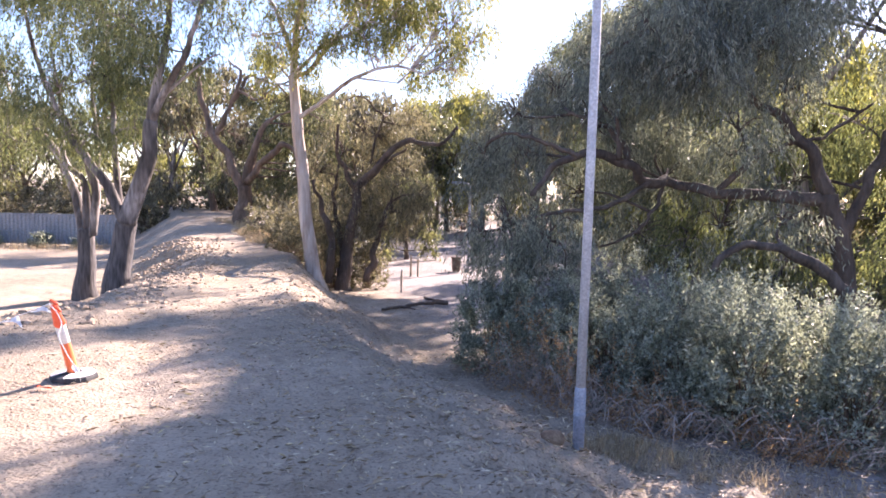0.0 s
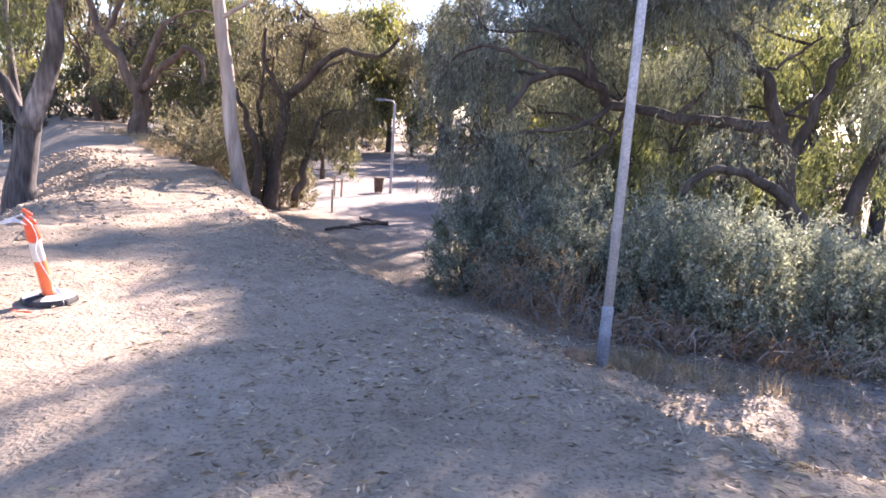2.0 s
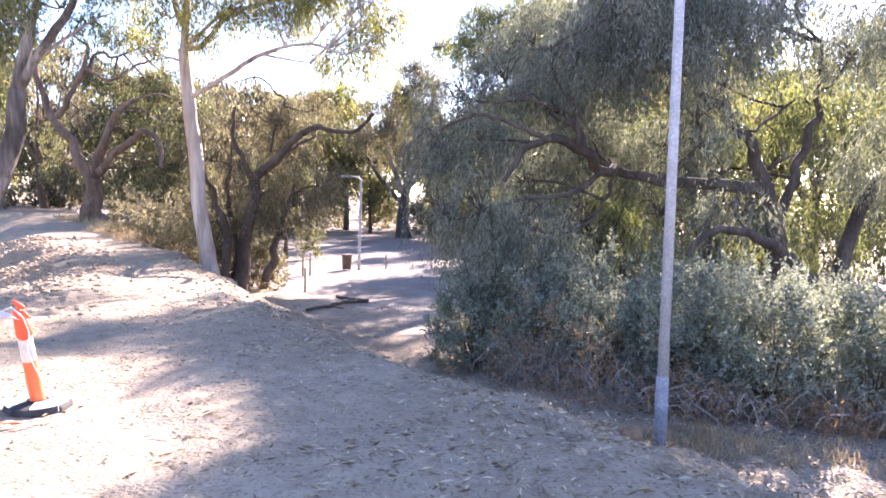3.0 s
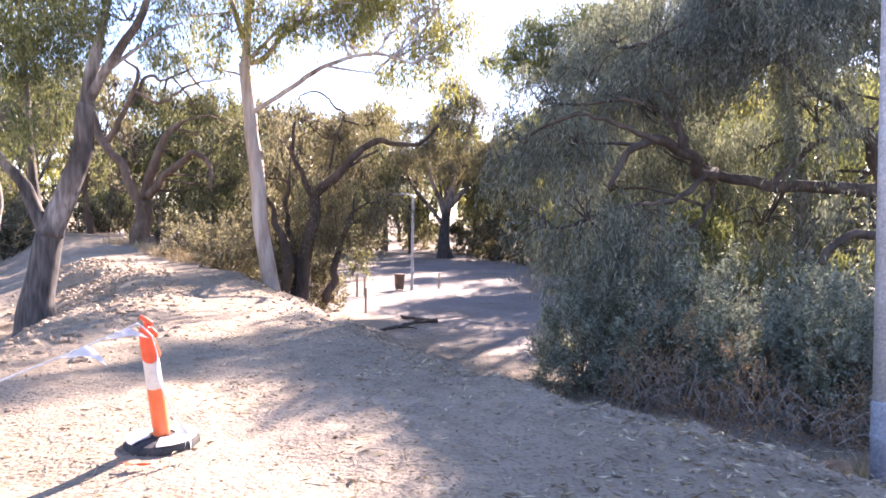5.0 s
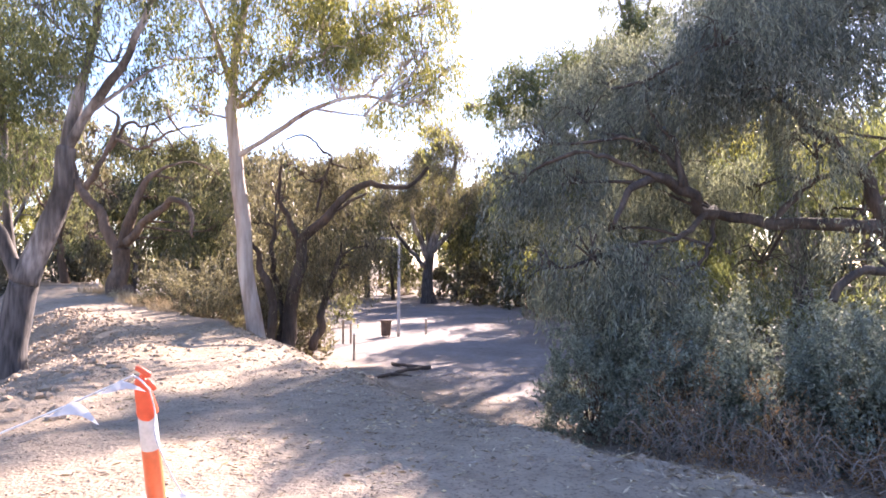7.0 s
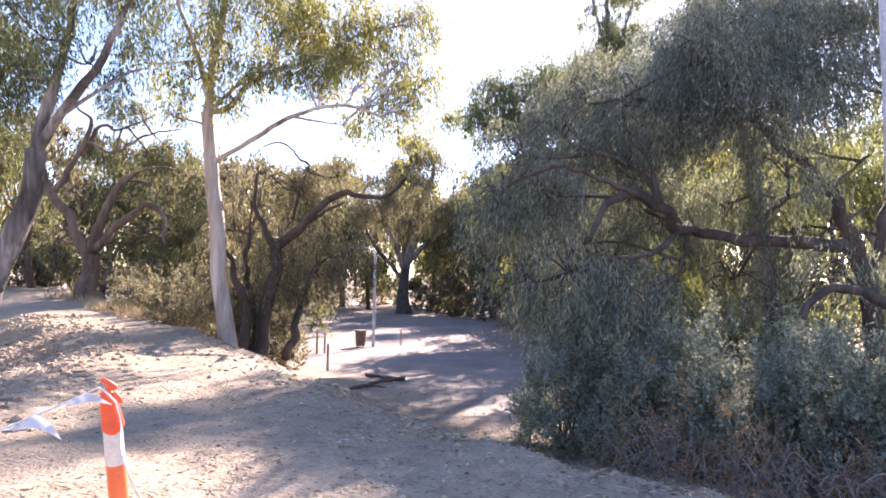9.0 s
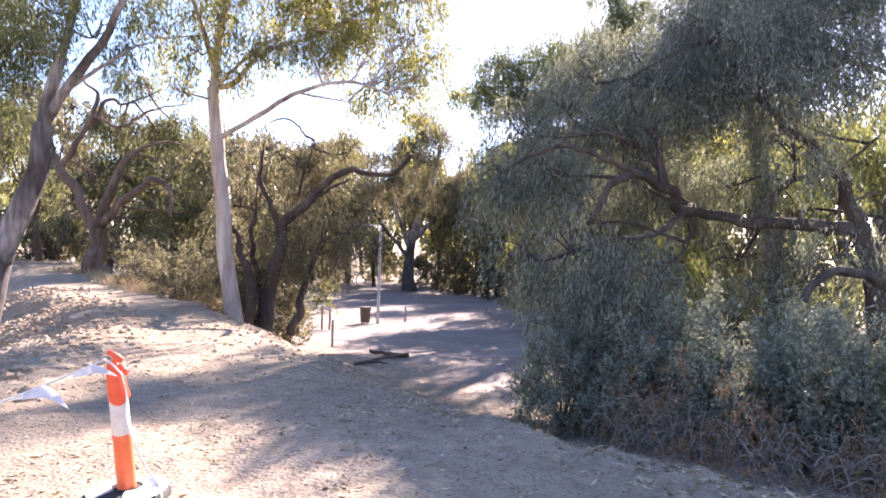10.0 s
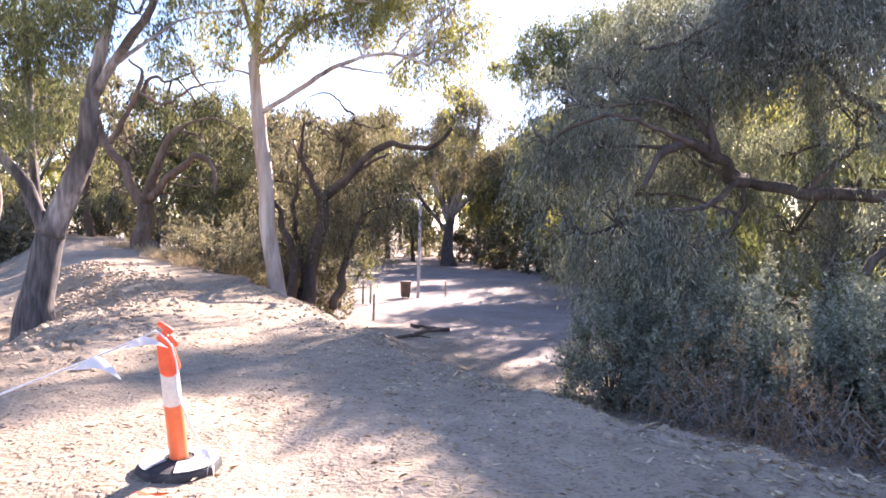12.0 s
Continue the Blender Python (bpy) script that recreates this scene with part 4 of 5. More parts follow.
# ---- shrubs ----
def shrub(x, y, r, top, name="saltbush_shrub", label="grey-green leafy saltbush shrub beside the pole", leaf_mat=None, leaf=(0.062, 0.028), count=15000, group="shrubs by the pole"):
    g = float(height(x, y))
    h = top - g
    root = thing(name, (x, y, g), label, "shrub", group)
    pieces, tips = [], []
    for i in range(64 if leaf_mat is RUSTY_LEAF else 70):
        a, e = rng.uniform(0, 2 * math.pi), rng.uniform(0.08, 1.45)
        s = rng.uniform(0.75, 1.1)
        tip = np.array([math.cos(a) * math.cos(e) * r * s, math.sin(a) * math.cos(e) * r * s, h * (0.12 + 0.9 * math.sin(e)) * s])
        if leaf_mat is RUSTY_LEAF:
            foot_xy = rng.normal(size=2) * 0.4 * r
            mid = tip * 0.5 + np.array([foot_xy[0] * 0.5, foot_xy[1] * 0.5, 0.2 * h]) + rng.normal(size=3) * 0.22 * r
            tip = tip + np.array([0, 0, -0.35 * h]) + rng.normal(size=3) * 0.2 * r
            tip[2] = max(tip[2], 0.03)
            pieces.append(tube_arrays([(foot_xy[0], foot_xy[1], -0.08), mid, tip], 0.0055, 0.002, 4, 5, 0.1))
        else:
            mid = tip * 0.5 + np.array([0, 0, 0.12 * h]) + rng.normal(size=3) * 0.12
            pieces.append(tube_arrays([(tip[0] * 0.08, tip[1] * 0.08, -0.05), mid, tip], 0.008, 0.003, 4, 4, 0.1))
        tips.append((mid, tip))
    v, q, t = join(pieces)
    tagged(part_of("stem_mass", raw_mesh("stem_mass", v, q, t, True), BROWN_BARK if leaf_mat is not RUSTY_LEAF else DEAD_WOOD, root), kind="stuff")
    # leafy sprigs round the outer part of the stems
    for i in range(16):
        a, e = rng.uniform(0, 2 * math.pi), rng.uniform(0.5, 1.4)
        tip = np.array([math.cos(a) * math.cos(e) * r, math.sin(a) * math.cos(e) * r, h * math.sin(e)]) * rng.uniform(1.12, 1.38)
        tips.append((tip * 0.75, tip))
    k = rng.integers(0, len(tips), count // 9)
    mids, ends = np.array([a for a, _ in tips])[k], np.array([b for _, b in tips])[k]
    u = (rng.uniform(0.0, 1.0, len(k)) ** 0.45 * 1.08)[:, None]
    o = mids * (1 - u) + ends * u + rng.normal(size=(len(k), 3)) * 0.06 * r
    skirt = rng.uniform(0, 1, len(k)) < 0.22
    around = rng.uniform(0, 2 * math.pi, len(k))
    o[skirt] = np.stack([np.cos(around) * r, np.sin(around) * r, np.abs(rng.normal(size=len(k))) * 0.3 * h], 1)[skirt] * rng.uniform(0.65, 0.95, (int(skirt.sum()), 1))
    o[:, 2] = np.maximum(o[:, 2], 0.06)
    up = o / (np.linalg.norm(o, axis=1)[:, None] + 1e-6) * 0.5 + rng.normal(size=(len(k), 3)) * 0.5 + np.array([0, 0, 0.7])
    kk = np.repeat(np.arange(len(k)), 9)
    w = np.tile(np.linspace(0, 0.13, 9), len(k))
    p = o[kk] + up[kk] * w[:, None]
    ax = up[kk] * 0.5 + rng.normal(size=(len(p), 3)) * 0.8
    v, q = leaf_arrays(p, ax, leaf[0] * rng.uniform(0.6, 1.4, len(p)), leaf[1] * rng.uniform(0.7, 1.3, len(p)))
    tagged(part_of("foliage", raw_mesh("foliage", v, q), leaf_mat or SHRUB_LEAF, root), kind="stuff")
    return root


for x, y, r, top in [(-0.15, 12.7, 0.85, 0.3), (0.9, 12.2, 1.1, 0.55), (1.7, 11.1, 1.0, 0.45), (2.55, 10.2, 1.0, 0.5), (3.4, 9.7, 1.1, 0.68),
                     (4.5, 9.2, 1.15, 0.5), (3.2, 11.5, 1.3, 0.68), (5.0, 10.8, 1.5, 0.58), (5.9, 9.0, 1.2, 0.5), (1.9, 12.9, 1.1, 0.55), (4.4, 13.0, 1.3, 0.5)]:
    shrub(x, y, r, top)
for x, y, r, top in [(0.55, 10.9, 0.85, 0.15), (1.3, 10.1, 0.8, 0.0), (2.2, 9.4, 0.65, -0.3), (3.6, 8.7, 0.6, -0.45)]:
    shrub(x, y, r, top, "dry_shrub", "half-dead rusty brown shrub with bare twigs", RUSTY_LEAF, (0.05, 0.018), 2600, "dry shrubs by the pole")
for x, y, r, top in [(-9.6, 25.5, 1.3, 1.0), (-10.8, 27.5, 1.4, 1.2), (-8.6, 23.6, 1.0, 0.7), (-12.4, 31.0, 1.5, 1.3), (-8.2, 26.0, 1.5, 1.5), (-7.0, 23.4, 0.9, 0.3), (-5.7, 23.8, 0.8, 0.1)]:
    shrub(x, y, r, top, "dark_shrub", "dark green shrub at the foot of the bank", OLIVE_LEAF, (0.11, 0.04), 4500, "shrubs on the bank")
for x, y, r, top in [(-24, 49, 2.2, 1.8), (-28.5, 47, 2.4, 1.7), (-33, 49, 2.6, 2.2), (-20, 53, 2.2, 1.6), (-38, 45, 2.6, 1.8), (-16, 50, 2.0, 1.4), (3.5, 51, 2.0, 1.2), (6.5, 47, 2.2, 1.4),
                     (9.5, 43, 2.2, 1.3), (12.5, 39, 2.4, 1.5), (15, 34, 2.4, 1.4), (-7, 64, 2.0, 0.8), (1.5, 60, 2.0, 0.9), (4.2, 58, 2.0, 0.8), (-1.5, 67, 2.2, 0.7), (14, 27, 2.2, 1.2), (11, 24, 2.0, 0.9), (-44, 44, 2.8, 2.0), (-29, 36.5, 2.0, 0.9), (-34.5, 35.5, 2.2, 1.1), (-40, 34, 2.2, 0.9), (-24.5, 38.5, 1.8, 0.8), (-46, 33, 2.4, 1.2)]:
    shrub(x, y, r, top, "thicket_shrub", "dark leafy thicket shrub among the trees", OLIVE_LEAF, (0.30, 0.11), 2200, "thicket of the woods")
for x, y, r, top in [(-25, 30.6, 0.6, -0.7), (-27.5, 29.8, 0.7, -0.65), (-23, 31.2, 0.5, -0.8), (-30, 29.0, 0.7, -0.7), (7.2, 39.5, 1.0, -0.4), (5.5, 40.5, 0.9, -0.5), (9, 38.5, 1.1, -0.3)]:
    shrub(x, y, r, top, "low_shrub", "low grey-green shrub on dry ground", SHRUB_LEAF, (0.14, 0.05), 1500, "low shrubs")


# ---- pole beside the levee ----
def lathe(profile, sides=20, centre=(0, 0)):
    bm = bmesh.new()
    rings = []
    for r, z in profile:
        rings.append([bm.verts.new((centre[0] + r * math.cos(2 * math.pi * i / sides), centre[1] + r * math.sin(2 * math.pi * i / sides), z)) for i in range(sides)])
    for a, b in zip(rings, rings[1:]):
        for i in range(sides):
            bm.faces.new((a[i], a[(i + 1) % sides], b[(i + 1) % sides], b[i]))
    bm.faces.new(rings[0][::-1])
    bm.faces.new(rings[-1])
    return bm


def box(size, centre=(0, 0, 0), bevel=0.0):
    bm = bmesh.new()
    bmesh.ops.create_cube(bm, size=1)
    bmesh.ops.scale(bm, vec=size, verts=bm.verts)
    if bevel:
        bmesh.ops.bevel(bm, geom=list(bm.edges), offset=bevel, segments=2, affect="EDGES")
    bmesh.ops.translate(bm, vec=centre, verts=bm.verts)
    return bm


pole = thing("metal_pole", (1.08, 7.86, float(height(1.08, 7.86))), "tall grey galvanised metal pole beside the track", "pole")
pole.rotation_euler = (radians(-2.0), radians(-0.1), 0)
part("lower_tube", lathe([(0.064, -0.4), (0.064, 0.68), (0.060, 0.70), (0.056, 0.705)]), GALV_LOW, pole, "darker weathered lower tube", True)
part("upper_tube", lathe([(0.054, 0.70), (0.050, 3.0), (0.046, 6.2), (0.03, 6.23)]), GALV, pole, "", True)
part("clamp_band", lathe([(0.066, 0.38), (0.069, 0.385), (0.069, 0.42), (0.066, 0.425)]), GALV_LOW, pole, "", True)

# ---- delineator post with bunting ----
foot = Vector((-4.72, 7.32, float(height(-4.72, 7.32))))
bol = thing("warning_post", foot, "orange plastic warning post with white band on a rubber foot", "bollard")
base_bm = lathe([(0.255, -0.03), (0.26, 0.02), (0.25, 0.05), (0.19, 0.064), (0.085, 0.068), (0.08, 0.077)], 8)
bmesh.ops.rotate(base_bm, cent=(0, 0, 0), matrix=Matrix.Rotation(radians(22), 3, "Z"), verts=base_bm.verts)
bmesh.ops.bevel(base_bm, geom=list(base_bm.edges), offset=0.006, segments=2, affect="EDGES")
rubber = part("rubber_foot", base_bm, RUBBER, bol, "black octagonal rubber foot")
for a0, a1 in ((-80, 95), (112, 235)):
    bm = bmesh.new()
    rows = []
    for i in range(9):
        a = radians(a0 + (a1 - a0) * i / 8)
        rows.append([bm.verts.new((r * math.cos(a), r * math.sin(a), z)) for r, z in ((0.09, 0.079), (0.188, 0.072), (0.236, 0.060))])
    for a, b in zip(rows, rows[1:]):
        for i in range(2):
            bm.faces.new((a[i], a[i + 1], b[i + 1], b[i]))
    part("worn_top", bm, DUSTY_RUBBER, rubber, "dusty worn top of the foot")
tilt = Matrix.Rotation(math.atan2(0.31, 0.97), 4, "X")


def leaning(name, profile, mat, label="", sides=24):
    ob = part(name, lathe(profile, sides), mat, bol, label, True)
    ob.matrix_local = Matrix.Translation((0, 0, 0.05)) @ tilt
    return ob


leaning("tube", [(0.060, 0.0), (0.057, 0.02), (0.054, 0.30), (0.052, 0.665)], ORANGE)
leaning("white_band", [(0.0525, 0.425), (0.0545, 0.43), (0.0525, 0.665), (0.051, 0.67)], SLEEVE, "white reflective band")
cap_bm = lathe([(0.060, 0.650), (0.062, 0.664), (0.057, 0.70), (0.052, 0.76), (0.044, 0.83), (0.036, 0.875), (0.024, 0.895), (0.010, 0.90)], 24)
for vtx in cap_bm.verts:
    k = max(0.0, (vtx.co.z - 0.66) / 0.24)
    a = math.atan2(vtx.co.y, vtx.co.x)
    vtx.co.x = vtx.co.x * (1 + 0.10 * math.sin(3 * a + 4 * k)) - 0.012 * k
    vtx.co.y *= 1 - 0.45 * k
    vtx.co.z += 0.012 * math.sin(2 * a + 0.6) * (1 - k)
cap = part("cap", cap_bm, ORANGE_RED, bol, "red-orange pinched cap", True)
cap.matrix_local = Matrix.Translation((0, 0, 0.05)) @ tilt
for pts, r0, r1 in (([(-0.012, 0, 0.86), (-0.004, 0, 0.90), (0.012, 0, 0.925)], 0.020, 0.017),
                    ([(-0.034, 0, 0.962), (-0.018, 0, 0.955), (0.012, 0, 0.932), (0.036, 0, 0.910)], 0.015, 0.020),
                    ([(0.020, 0, 0.872), (0.040, -0.008, 0.866), (0.058, -0.012, 0.845), (0.060, -0.012, 0.825)], 0.017, 0.013)):
    hv, hq, ht = tube_arrays(pts, r0, r1, 10, 5, 0.05)
    handle = part_of("handle", raw_mesh("handle", hv, hq, ht, True), ORANGE_RED, bol, "bent hook on the cap")
    handle.matrix_local = Matrix.Translation((0, 0, 0.05)) @ tilt

bunting = thing("bunting", (-4.72, 7.05, 0.87), "white flag bunting on a cord tied to the orange post", "bunting")
origin = np.array([-4.8, 7.05, 0.85])


def cord(pts, r=0.005):
    v, q, t = tube_arrays(np.array(pts) - origin, r, r, 6, 8, 0.0)
    part_of("cord", raw_mesh("cord", v, q, t, True), WHITE, bunting)


knot = foot + Vector((-0.08, -0.275, 0.90))
cord([(knot.x - 0.05, knot.y, knot.z), (-5.0, 6.96, 0.83), (-5.25, 6.86, 0.72), (-5.6, 6.72, 0.575), (-6.0, 6.55, 0.40), (-6.5, 6.35, 0.19), (-7.0, 6.15, float(height(-7.0, 6.15)) + 0.01)], 0.006)
cord([(knot.x + 0.05, knot.y - 0.03, knot.z - 0.08), (knot.x + 0.065, knot.y + 0.02, knot.z - 0.22), (-4.70, 6.98, 0.55), (-4.62, 7.02, 0.32), (-4.56, 7.08, 0.17)], 0.005)
cord([(knot.x - 0.045, knot.y - 0.02, knot.z), (knot.x + 0.005, knot.y - 0.05, knot.z - 0.02), (knot.x + 0.05, knot.y - 0.03, knot.z - 0.08)], 0.006)


def flag(a, b, tip, sag, rip=0.012, mat=None):
    """A thin rippled triangle between two points of the cord and its tip."""
    a, b, tip = (np.array(p, float) - origin for p in (a, b, tip))
    k, grid, vs = 9, {}, []
    nrm = np.cross(b - a, tip - a)
    nrm /= np.linalg.norm(nrm)
    for i in range(k + 1):
        for j in range(k + 1 - i):
            u, w = i / k, j / k
            p = a + (b - a) * w + (tip - a) * u
            p = p + nrm * rip * math.sin(7 * u + 5 * w) + np.array([0, 0, sag * math.sin(math.pi * u)])
            grid[i, j] = len(vs)
            vs.append(p)
    m = len(vs)
    vs = vs + [p + nrm * 0.0008 for p in vs]
    tris = []
    for i in range(k):
        for j in range(k - i):
            f = [(grid[i, j], grid[i, j + 1], grid[i + 1, j])]
            if (i + 1, j + 1) in grid:
                f.append((grid[i, j + 1], grid[i + 1, j + 1], grid[i + 1, j]))
            for t in f:
                tris += [t, (t[2] + m, t[1] + m, t[0] + m)]
    part_of("flag", raw_mesh("flag", np.array(vs), None, tris, True), mat or FLAG, bunting, "orange flag fallen flat" if mat else "")


flag((-5.27, 6.85, 0.71), (-5.13, 6.91, 0.77), (-4.90, 6.70, 0.70), 0.03)
flag((-5.04, 6.945, 0.815), (-4.90, 7.0, 0.87), (-4.74, 6.93, 0.83), 0.01)
flag((-5.78, 6.65, 0.50), (-5.62, 6.71, 0.57), (-5.50, 6.50, 0.36), 0.03)
flag((-4.60, 7.04, 0.25), (-4.56, 7.08, 0.17), (-4.50, 7.06, 0.03), 0.01, 0.02)
flag((-4.60, 7.05, 0.22), (-4.56, 7.08, 0.15), (-4.53, 7.02, 0.06), 0.01, 0.02)

fg = float(height(-4.75, 6.85)) - 0.02
flag((-4.92, 6.86, fg + 0.03), (-4.82, 6.83, fg + 0.055), (-4.70, 6.88, fg + 0.02), 0.01, 0.012, ORANGE_RED)

# ---- lamp, bin, posts on the low ground ----
gz = lambda x, y: float(height(x, y))
lamp = thing("street_lamp", (-2.74, 30.86, gz(-2.74, 30.86)), "slim grey street lamp with a short side arm", "street lamp")
part("pole", lathe([(0.075, -0.3), (0.07, 0.5), (0.055, 4.05), (0.05, 4.1)], 14), GALV, lamp, "", True)
v, q, t = tube_arrays([(0, 0, 4.02), (-0.1, -0.02, 4.16), (-0.35, -0.05, 4.2), (-0.55, -0.08, 4.21)], 0.035, 0.03, 8, 4, 0)
part_of("arm", raw_mesh("arm", v, q, t, True), GALV, lamp)
part("lantern", box((0.42, 0.18, 0.1), (-0.68, -0.1, 4.2), 0.03), GALV_LOW, lamp)

litter_bin = thing("litter_bin", (-3.28, 30.7, gz(-3.28, 30.7)), "brown steel litter bin beside the street lamp", "bin")
part("body", lathe([(0.19, 0.05), (0.20, 0.10), (0.23, 0.62), (0.24, 0.66)], 16), BIN, litter_bin)
part("rim", lathe([(0.25, 0.65), (0.26, 0.67), (0.26, 0.71), (0.20, 0.72)], 16), BIN, litter_bin)
for sx in (-0.12, 0.12):
    part("foot", box((0.05, 0.2, 0.08), (sx, 0, 0.02), 0.008), BIN, litter_bin)


def stake(x, y, h, label, mat=None, w=0.07):
    ob = thing("marker_post", (x, y, gz(x, y)), label, "post", "marker posts by the road")
    bm = box((w, w, h + 0.3), (0, 0, h / 2 - 0.15), 0.008)
    part("shaft", bm, mat or POST, ob)
    part("top", box((w * 1.08, w * 1.08, 0.06), (0, 0, h), 0.01), WHITE if mat is None else POST, ob, "pale painted top")
    return ob


stake(-4.26, 23.1, 0.80, "weathered wooden marker post at the road edge")
stake(-1.52, 31.6, 0.68, "weathered wooden marker post near the lamp")

barrier = thing("timber_barrier", (-4.75, 28.0, gz(-4.75, 28.0)), "small pale two-post barrier beside the road", "barrier")
for sx, sy in ((-0.16, 0.0), (0.12, 0.15)):
    part("post", box((0.08, 0.08, 1.25), (sx, sy, 0.3), 0.008), POST, barrier)
part("board", box((0.42, 0.03, 0.12), (-0.02, 0.02, 0.82), 0.006), WHITE, barrier, "white painted board")


def fallen(pts, r0, r1, label):
    p = np.array([(x, y, gz(x, y) + dz) for x, y, dz in pts])
    ob = thing("fallen_branch", tuple(p[0]), label, "branch", "fallen branches")
    v, q, t = tube_arrays(p - p[0], r0, r1, 8, 6, 0.2)
    part_of("wood", raw_mesh("wood", v, q, t, True), DARK_BARK, ob)
    side = p[len(p) // 2] - p[0]
    v, q, t = tube_arrays([side, side + np.array([0.25, -0.2, 0.03]), side + np.array([0.5, -0.25, 0.0])], r1, r1 * 0.4, 6, 3, 0.1)
    part_of("side_branch", raw_mesh("side_branch", v, q, t, True), DARK_BARK, ob)


fallen([(-3.1, 21.4, 0.06), (-2.7, 20.8, 0.07), (-2.2, 20.1, 0.05)], 0.05, 0.03, "dark fallen branch lying on the low ground")
fallen([(-2.15, 20.0, 0.06), (-2.7, 18.9, 0.09), (-3.2, 18.1, 0.06), (-3.6, 17.6, 0.05)], 0.055, 0.035, "long dark fallen branch lying beside the levee")

# ---- stone beside the pole ----
BOULDER = two_tone("boulder_stone", (0.22, 0.125, 0.07), (0.40, 0.27, 0.16), 6.0, 0.9, relief=0.6, depth=0.02)
bm = bmesh.new()
bmesh.ops.create_icosphere(bm, subdivisions=3, radius=1)
for vtx in bm.verts:
    vtx.co = Vector((vtx.co.x * 0.15, vtx.co.y * 0.12, vtx.co.z * 0.10)) * (1 + 0.22 * noise.noise(vtx.co * 1.7))
rock = thing("stone", (0.80, 7.98, gz(0.80, 7.98) + 0.04), "small brown stone beside the metal pole", "stone")
part("rock", bm, BOULDER, rock, "", True)

# ---- steel fence on the low ground ----
fa, fb = Vector((-50, 24.0, 0)), Vector((-21.6, 32.8, 0))
run = (fb - fa).normalized()
turn = math.degrees(math.atan2(run.y, run.x))
fence = thing("steel_fence", (fb.x, fb.y, gz(fb.x, fb.y)), "grey ribbed steel panel fence on the low ground", "fence")
fence.rotation_euler = (0, 0, radians(turn))
count = 12
pv, pq, k = [], [], 0
for i in range(49):
    u = i % 4
    d = (0.0, 0.03, 0.03, 0.0)[u]
    pv += [(-2.36 * i / 48, d, 0.03), (-2.36 * i / 48, d, 1.62)]
pq = [(2 * i, 2 * i + 2, 2 * i + 3, 2 * i + 1) for i in range(48)]
panel_mesh = raw_mesh("panel", pv, pq)
panel_mesh.materials.append(FENCE)
post_bm = box((0.06, 0.06, 1.95), (0, 0.015, 0.72), 0.006)
post_mesh = bpy.data.meshes.new("post")
post_bm.to_mesh(post_mesh)
post_bm.free()
post_mesh.materials.append(FENCE)
rail_bm = box((2.36, 0.05, 0.04), (-1.18, 0.015, 1.64), 0.006)
rail_mesh = bpy.data.meshes.new("rail")
rail_bm.to_mesh(rail_mesh)
rail_bm.free()
rail_mesh.materials.append(FENCE)
for i in range(count):
    for nm, me in (("panel", panel_mesh), ("post", post_mesh), ("rail", rail_mesh)):
        ob = new(nm, me)
        ob.parent = fence
        ob.location = (-2.4 * i - (0.02 if nm != "post" else 0), 0, 0)

# ---- litter, clods, dry grass ----
def scatter(n, x0, x1, y0, y1, keep):
    x, y = rng.uniform(x0, x1, n), rng.uniform(y0, y1, n)
    r, l = bank(x, y)
    ok = rng.uniform(0, 1, n) < keep(x, y, r, l)
    return x[ok], y[ok]


def litter_leaves(n, area, keep, size, mat, name, label):
    x, y = scatter(n, *area, keep)
    p = np.stack([x, y, height(x, y) + 0.006 + rng.uniform(0, 0.012, len(x))], 1)
    ax = rng.normal(size=(len(x), 3)) * np.array([1, 1, 0.18])
    v, q = leaf_arrays(p, ax, size[0] * rng.uniform(0.5, 1.4, len(x)), size[1] * rng.uniform(0.6, 1.3, len(x)))
    me = raw_mesh(name, v, q)
    me.materials.append(mat)
    tagged(new(name, me), label, "litter", kind="stuff")


litter_leaves(20000, (-10, 6, 3, 20), lambda x, y, r, l: np.where(r > -2.6, 0.25 + 0.6 * (vnoise(x * 0.8, y * 0.8, 31) > 0.05), 0.15), (0.07, 0.016), DRY_LEAF, "leaf_litter", "scattered dry brown gum leaves on the ground")


litter_leaves(15000, (-3.5, 5, 3, 10), lambda x, y, r, l: np.clip(0.12 + 0.55 * ramp((r + 1.5) / 2.5) + 0.5 * vnoise(x * 1.1, y * 1.1, 33), 0.03, 1), (0.085, 0.020), DRY_LEAF, "bark_litter", "dry bark chips and leaves beside the track")


litter_leaves(7000, (-8, 3.5, 3, 15), lambda x, y, r, l: np.clip(0.25 + 0.7 * vnoise(x * 0.7, y * 0.7, 35), 0.02, 1), (0.08, 0.009), DRY_LEAF, "straw_litter", "pale straw and bark strips strewn on the track")


litter_leaves(9000, (-5, 2.5, 4.5, 13), lambda x, y, r, l: np.exp(-((r - 0.45 + 0.25 * vnoise(x, y, 37)) / 0.22) ** 2), (0.09, 0.018), DRY_LEAF, "edge_litter", "windrow of dry leaves along the crumbling edge")


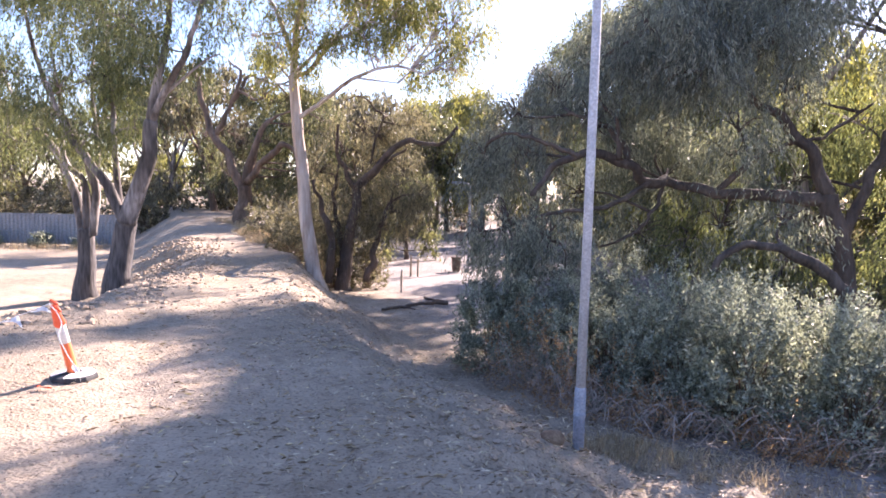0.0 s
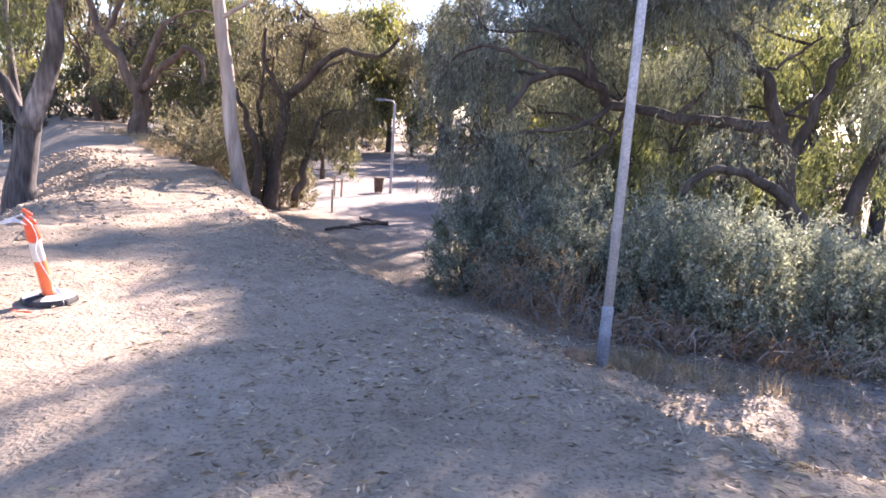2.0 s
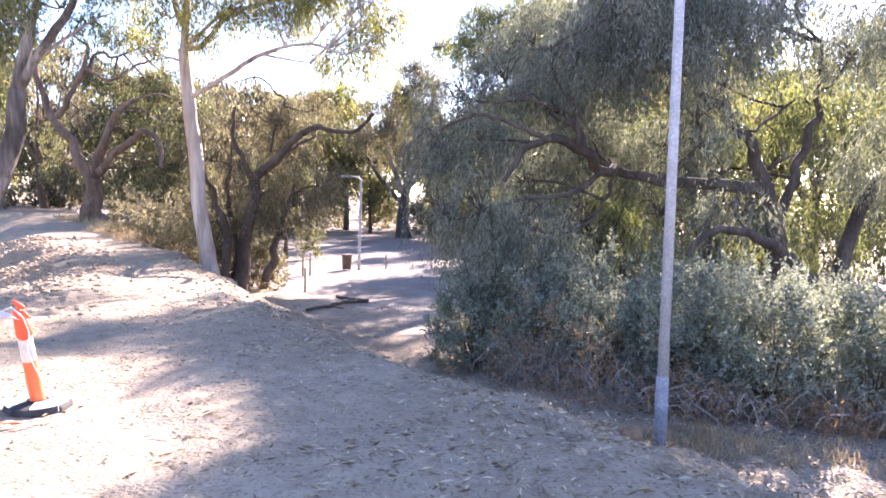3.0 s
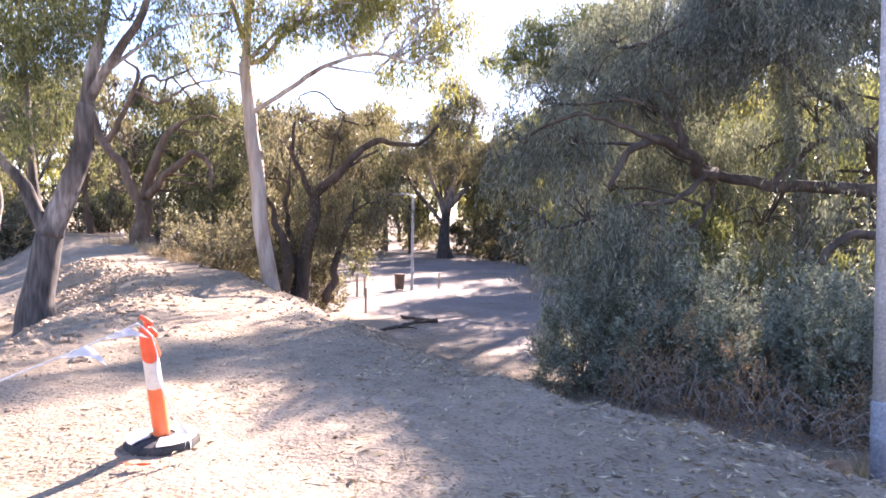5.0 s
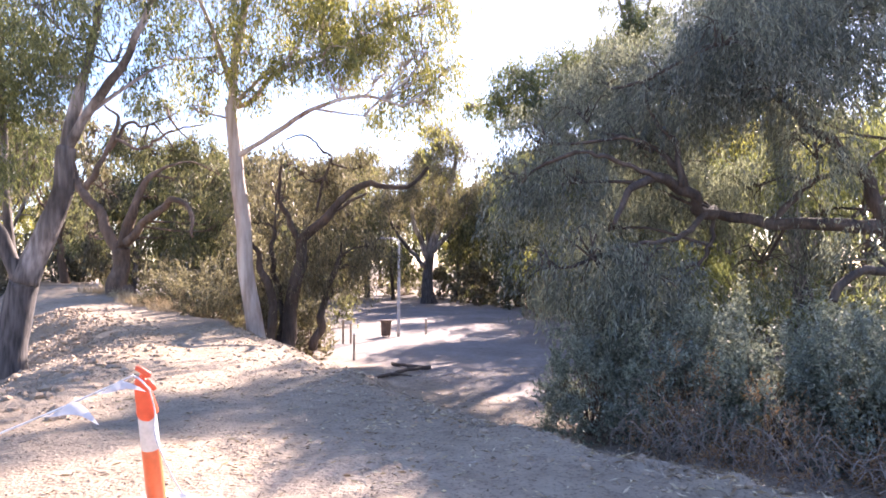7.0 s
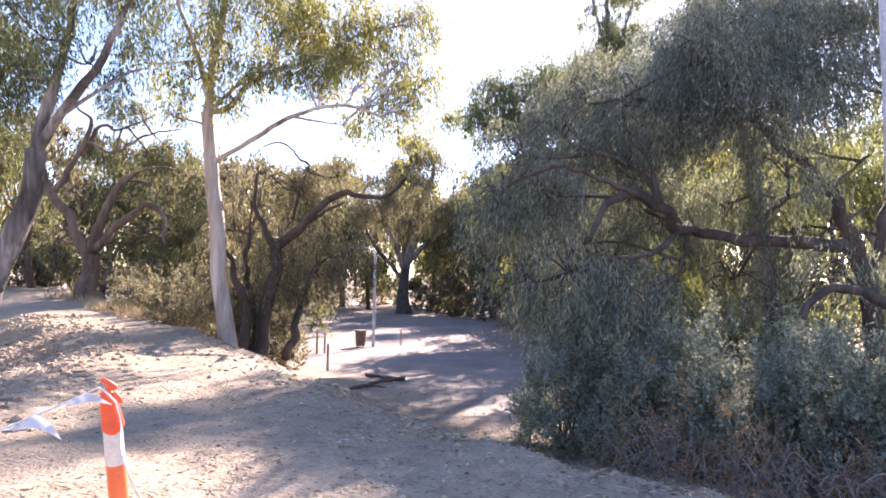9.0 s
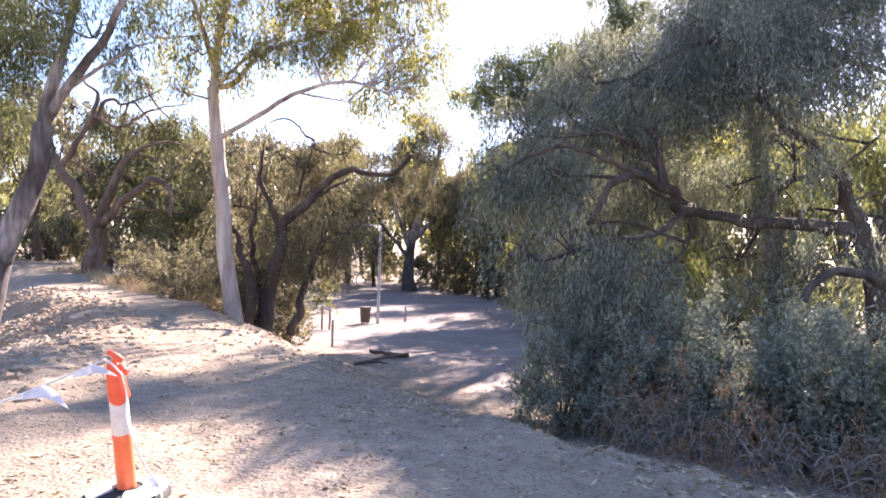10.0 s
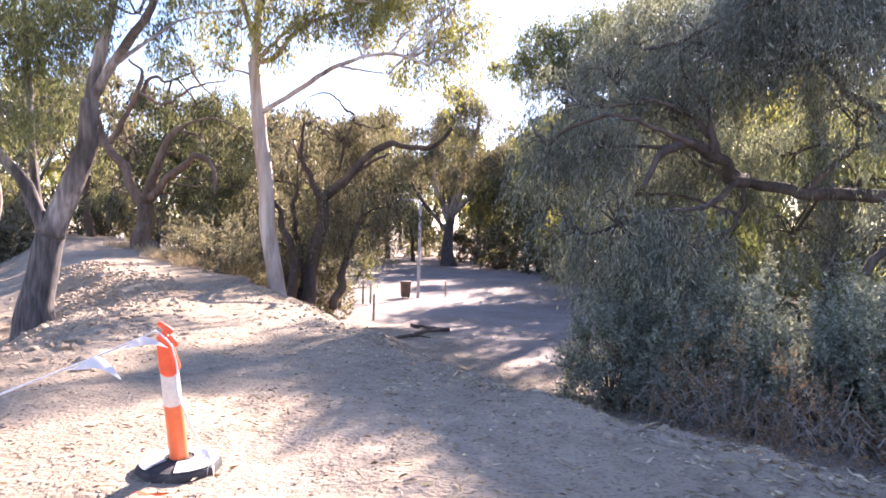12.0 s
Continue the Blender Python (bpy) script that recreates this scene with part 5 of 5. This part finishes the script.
def sticks(n, area, keep, length, rad, mat, name, label, arch=0.0, lift=0.0):
    x, y = scatter(n, *area, keep)
    pieces = []
    for a, b in zip(x, y):
        th, ln = rng.uniform(0, 2 * math.pi), length * rng.uniform(0.4, 1.4)
        z = float(height(a, b)) + 0.008 + rng.uniform(0, lift)
        d = np.array([math.cos(th), math.sin(th), 0]) * ln
        p0 = np.array([a, b, z])
        e = p0 + d
        e[2] = float(height(e[0], e[1])) + 0.01 + rng.uniform(0, lift)
        mid = (p0 + e) / 2 + rng.normal(size=3) * ln * 0.12
        mid[2] = max(mid[2], float(height(mid[0], mid[1]))) + arch * ln * rng.uniform(0.3, 1.2)
        r = rad * rng.uniform(0.5, 1.5)
        pieces.append(tube_arrays([p0, mid, e], r, r * 0.5, 4, 3, 0.1))
    v, q, t = join(pieces)
    me = raw_mesh(name, v, q, t, True)
    me.materials.append(mat)
    tagged(new(name, me), label, "twigs", kind="stuff")


sticks(900, (-9, 5, 3, 18), lambda x, y, r, l: np.where((r > -1.2) | (l > -0.5), 0.7, 0.12), 0.22, 0.004, DEAD_WOOD, "fallen_twigs", "small dry twigs lying on the earth")
sticks(760, (1.2, 5.5, 7.9, 9.6), lambda x, y, r, l: np.exp(-((y - 10.15 + 0.42 * x) / 0.45) ** 2), 0.45, 0.006, DEAD_WOOD, "dry_brush", "tangle of bleached dead sticks under the shrubs", 0.45, 0.35)
sticks(160, (-0.3, 1.6, 9.4, 12.4), lambda x, y, r, l: np.exp(-((y - 11.6 + 1.1 * x) / 0.5) ** 2), 0.5, 0.006, DEAD_WOOD, "dry_brush", "thin dry sticks arching under the shrubs", 0.5, 0.3)


def clods(n, area, keep, size, name, label):
    x, y = scatter(n, *area, keep)
    bm = bmesh.new()
    bmesh.ops.create_icosphere(bm, subdivisions=1, radius=1)
    v0 = np.array([v.co[:] for v in bm.verts])
    f0 = np.array([[v.index for v in f.verts] for f in bm.faces])
    bm.free()
    s = size * rng.uniform(0.35, 1.0, len(x)) ** 2.2
    wob = 1 + 0.35 * rng.normal(size=(len(x), len(v0), 1)).clip(-1, 1)
    v = v0[None] * wob * s[:, None, None] * np.array([1, 1, 0.7])
    v = v + np.stack([x, y, height(x, y) + s * 0.15], 1)[:, None, :]
    f = f0[None] + (np.arange(len(x)) * len(v0))[:, None, None]
    me = raw_mesh(name, v.reshape(-1, 3), None, f.reshape(-1, 3))
    me.materials.append(CLOD)
    tagged(new(name, me), label, "clods", kind="stuff")


clods(17000, (-16, -5, 6, 26), lambda x, y, r, l: np.exp(-((l - 0.9) / 1.1) ** 2), 0.075, "earth_clods", "loose dry clods on the levee slope")
clods(12000, (-8, 3.5, 4, 24), lambda x, y, r, l: np.exp(-((r - 0.8) / 0.9) ** 2), 0.05, "earth_clods", "loose dry clods along the crumbling edge")
clods(26000, (-9, 4, 3, 14), lambda x, y, r, l: np.clip(0.35 + 0.5 * vnoise(x * 0.9, y * 0.9, 51), 0.08, 1), 0.016, "gravel_stones", "small stones scattered over the track")


def dry_grass(spots, label):
    bases, axes = [], []
    for x, y, r, n in spots:
        a, d = rng.uniform(0, 2 * math.pi, n), r * np.sqrt(rng.uniform(0, 1, n))
        px, py = x + d * np.cos(a), y + d * np.sin(a)
        bases.append(np.stack([px, py, height(px, py) - 0.01], 1))
        ax = rng.normal(size=(n, 3)) * 0.5
        ax[:, 2] = np.abs(ax[:, 2]) + 0.7
        axes.append(ax)
    p, ax = np.vstack(bases), np.vstack(axes)
    v, q = leaf_arrays(p, ax, rng.uniform(0.4, 1.0, len(p)) * np.where(p[:, 1] < 10, 0.2, 0.5), rng.uniform(0.4, 1.0, len(p)) * np.where(p[:, 1] < 10, 0.011, 0.025))
    me = raw_mesh("dry_grass", v, q)
    me.materials.append(STRAW)
    tagged(new("dry_grass", me), label, "grass", kind="stuff")


dry_grass([(-12.6, 29.5, 1.2, 900), (-11.6, 27.6, 1.0, 700), (-14.2, 33.0, 1.3, 900), (-10.2, 25.2, 0.9, 500), (-13.4, 31.2, 1.0, 700), (-16.5, 35.0, 1.2, 500),
           (-28, 30, 3.5, 900), (-24, 30.5, 2.5, 700), (6.5, 39, 2.0, 500), (1.45, 8.25, 0.45, 900), (1.9, 8.1, 0.4, 700), (2.6, 7.9, 0.5, 500), (3.4, 7.5, 0.6, 500)], "tufts of dry straw-coloured grass on the bank")
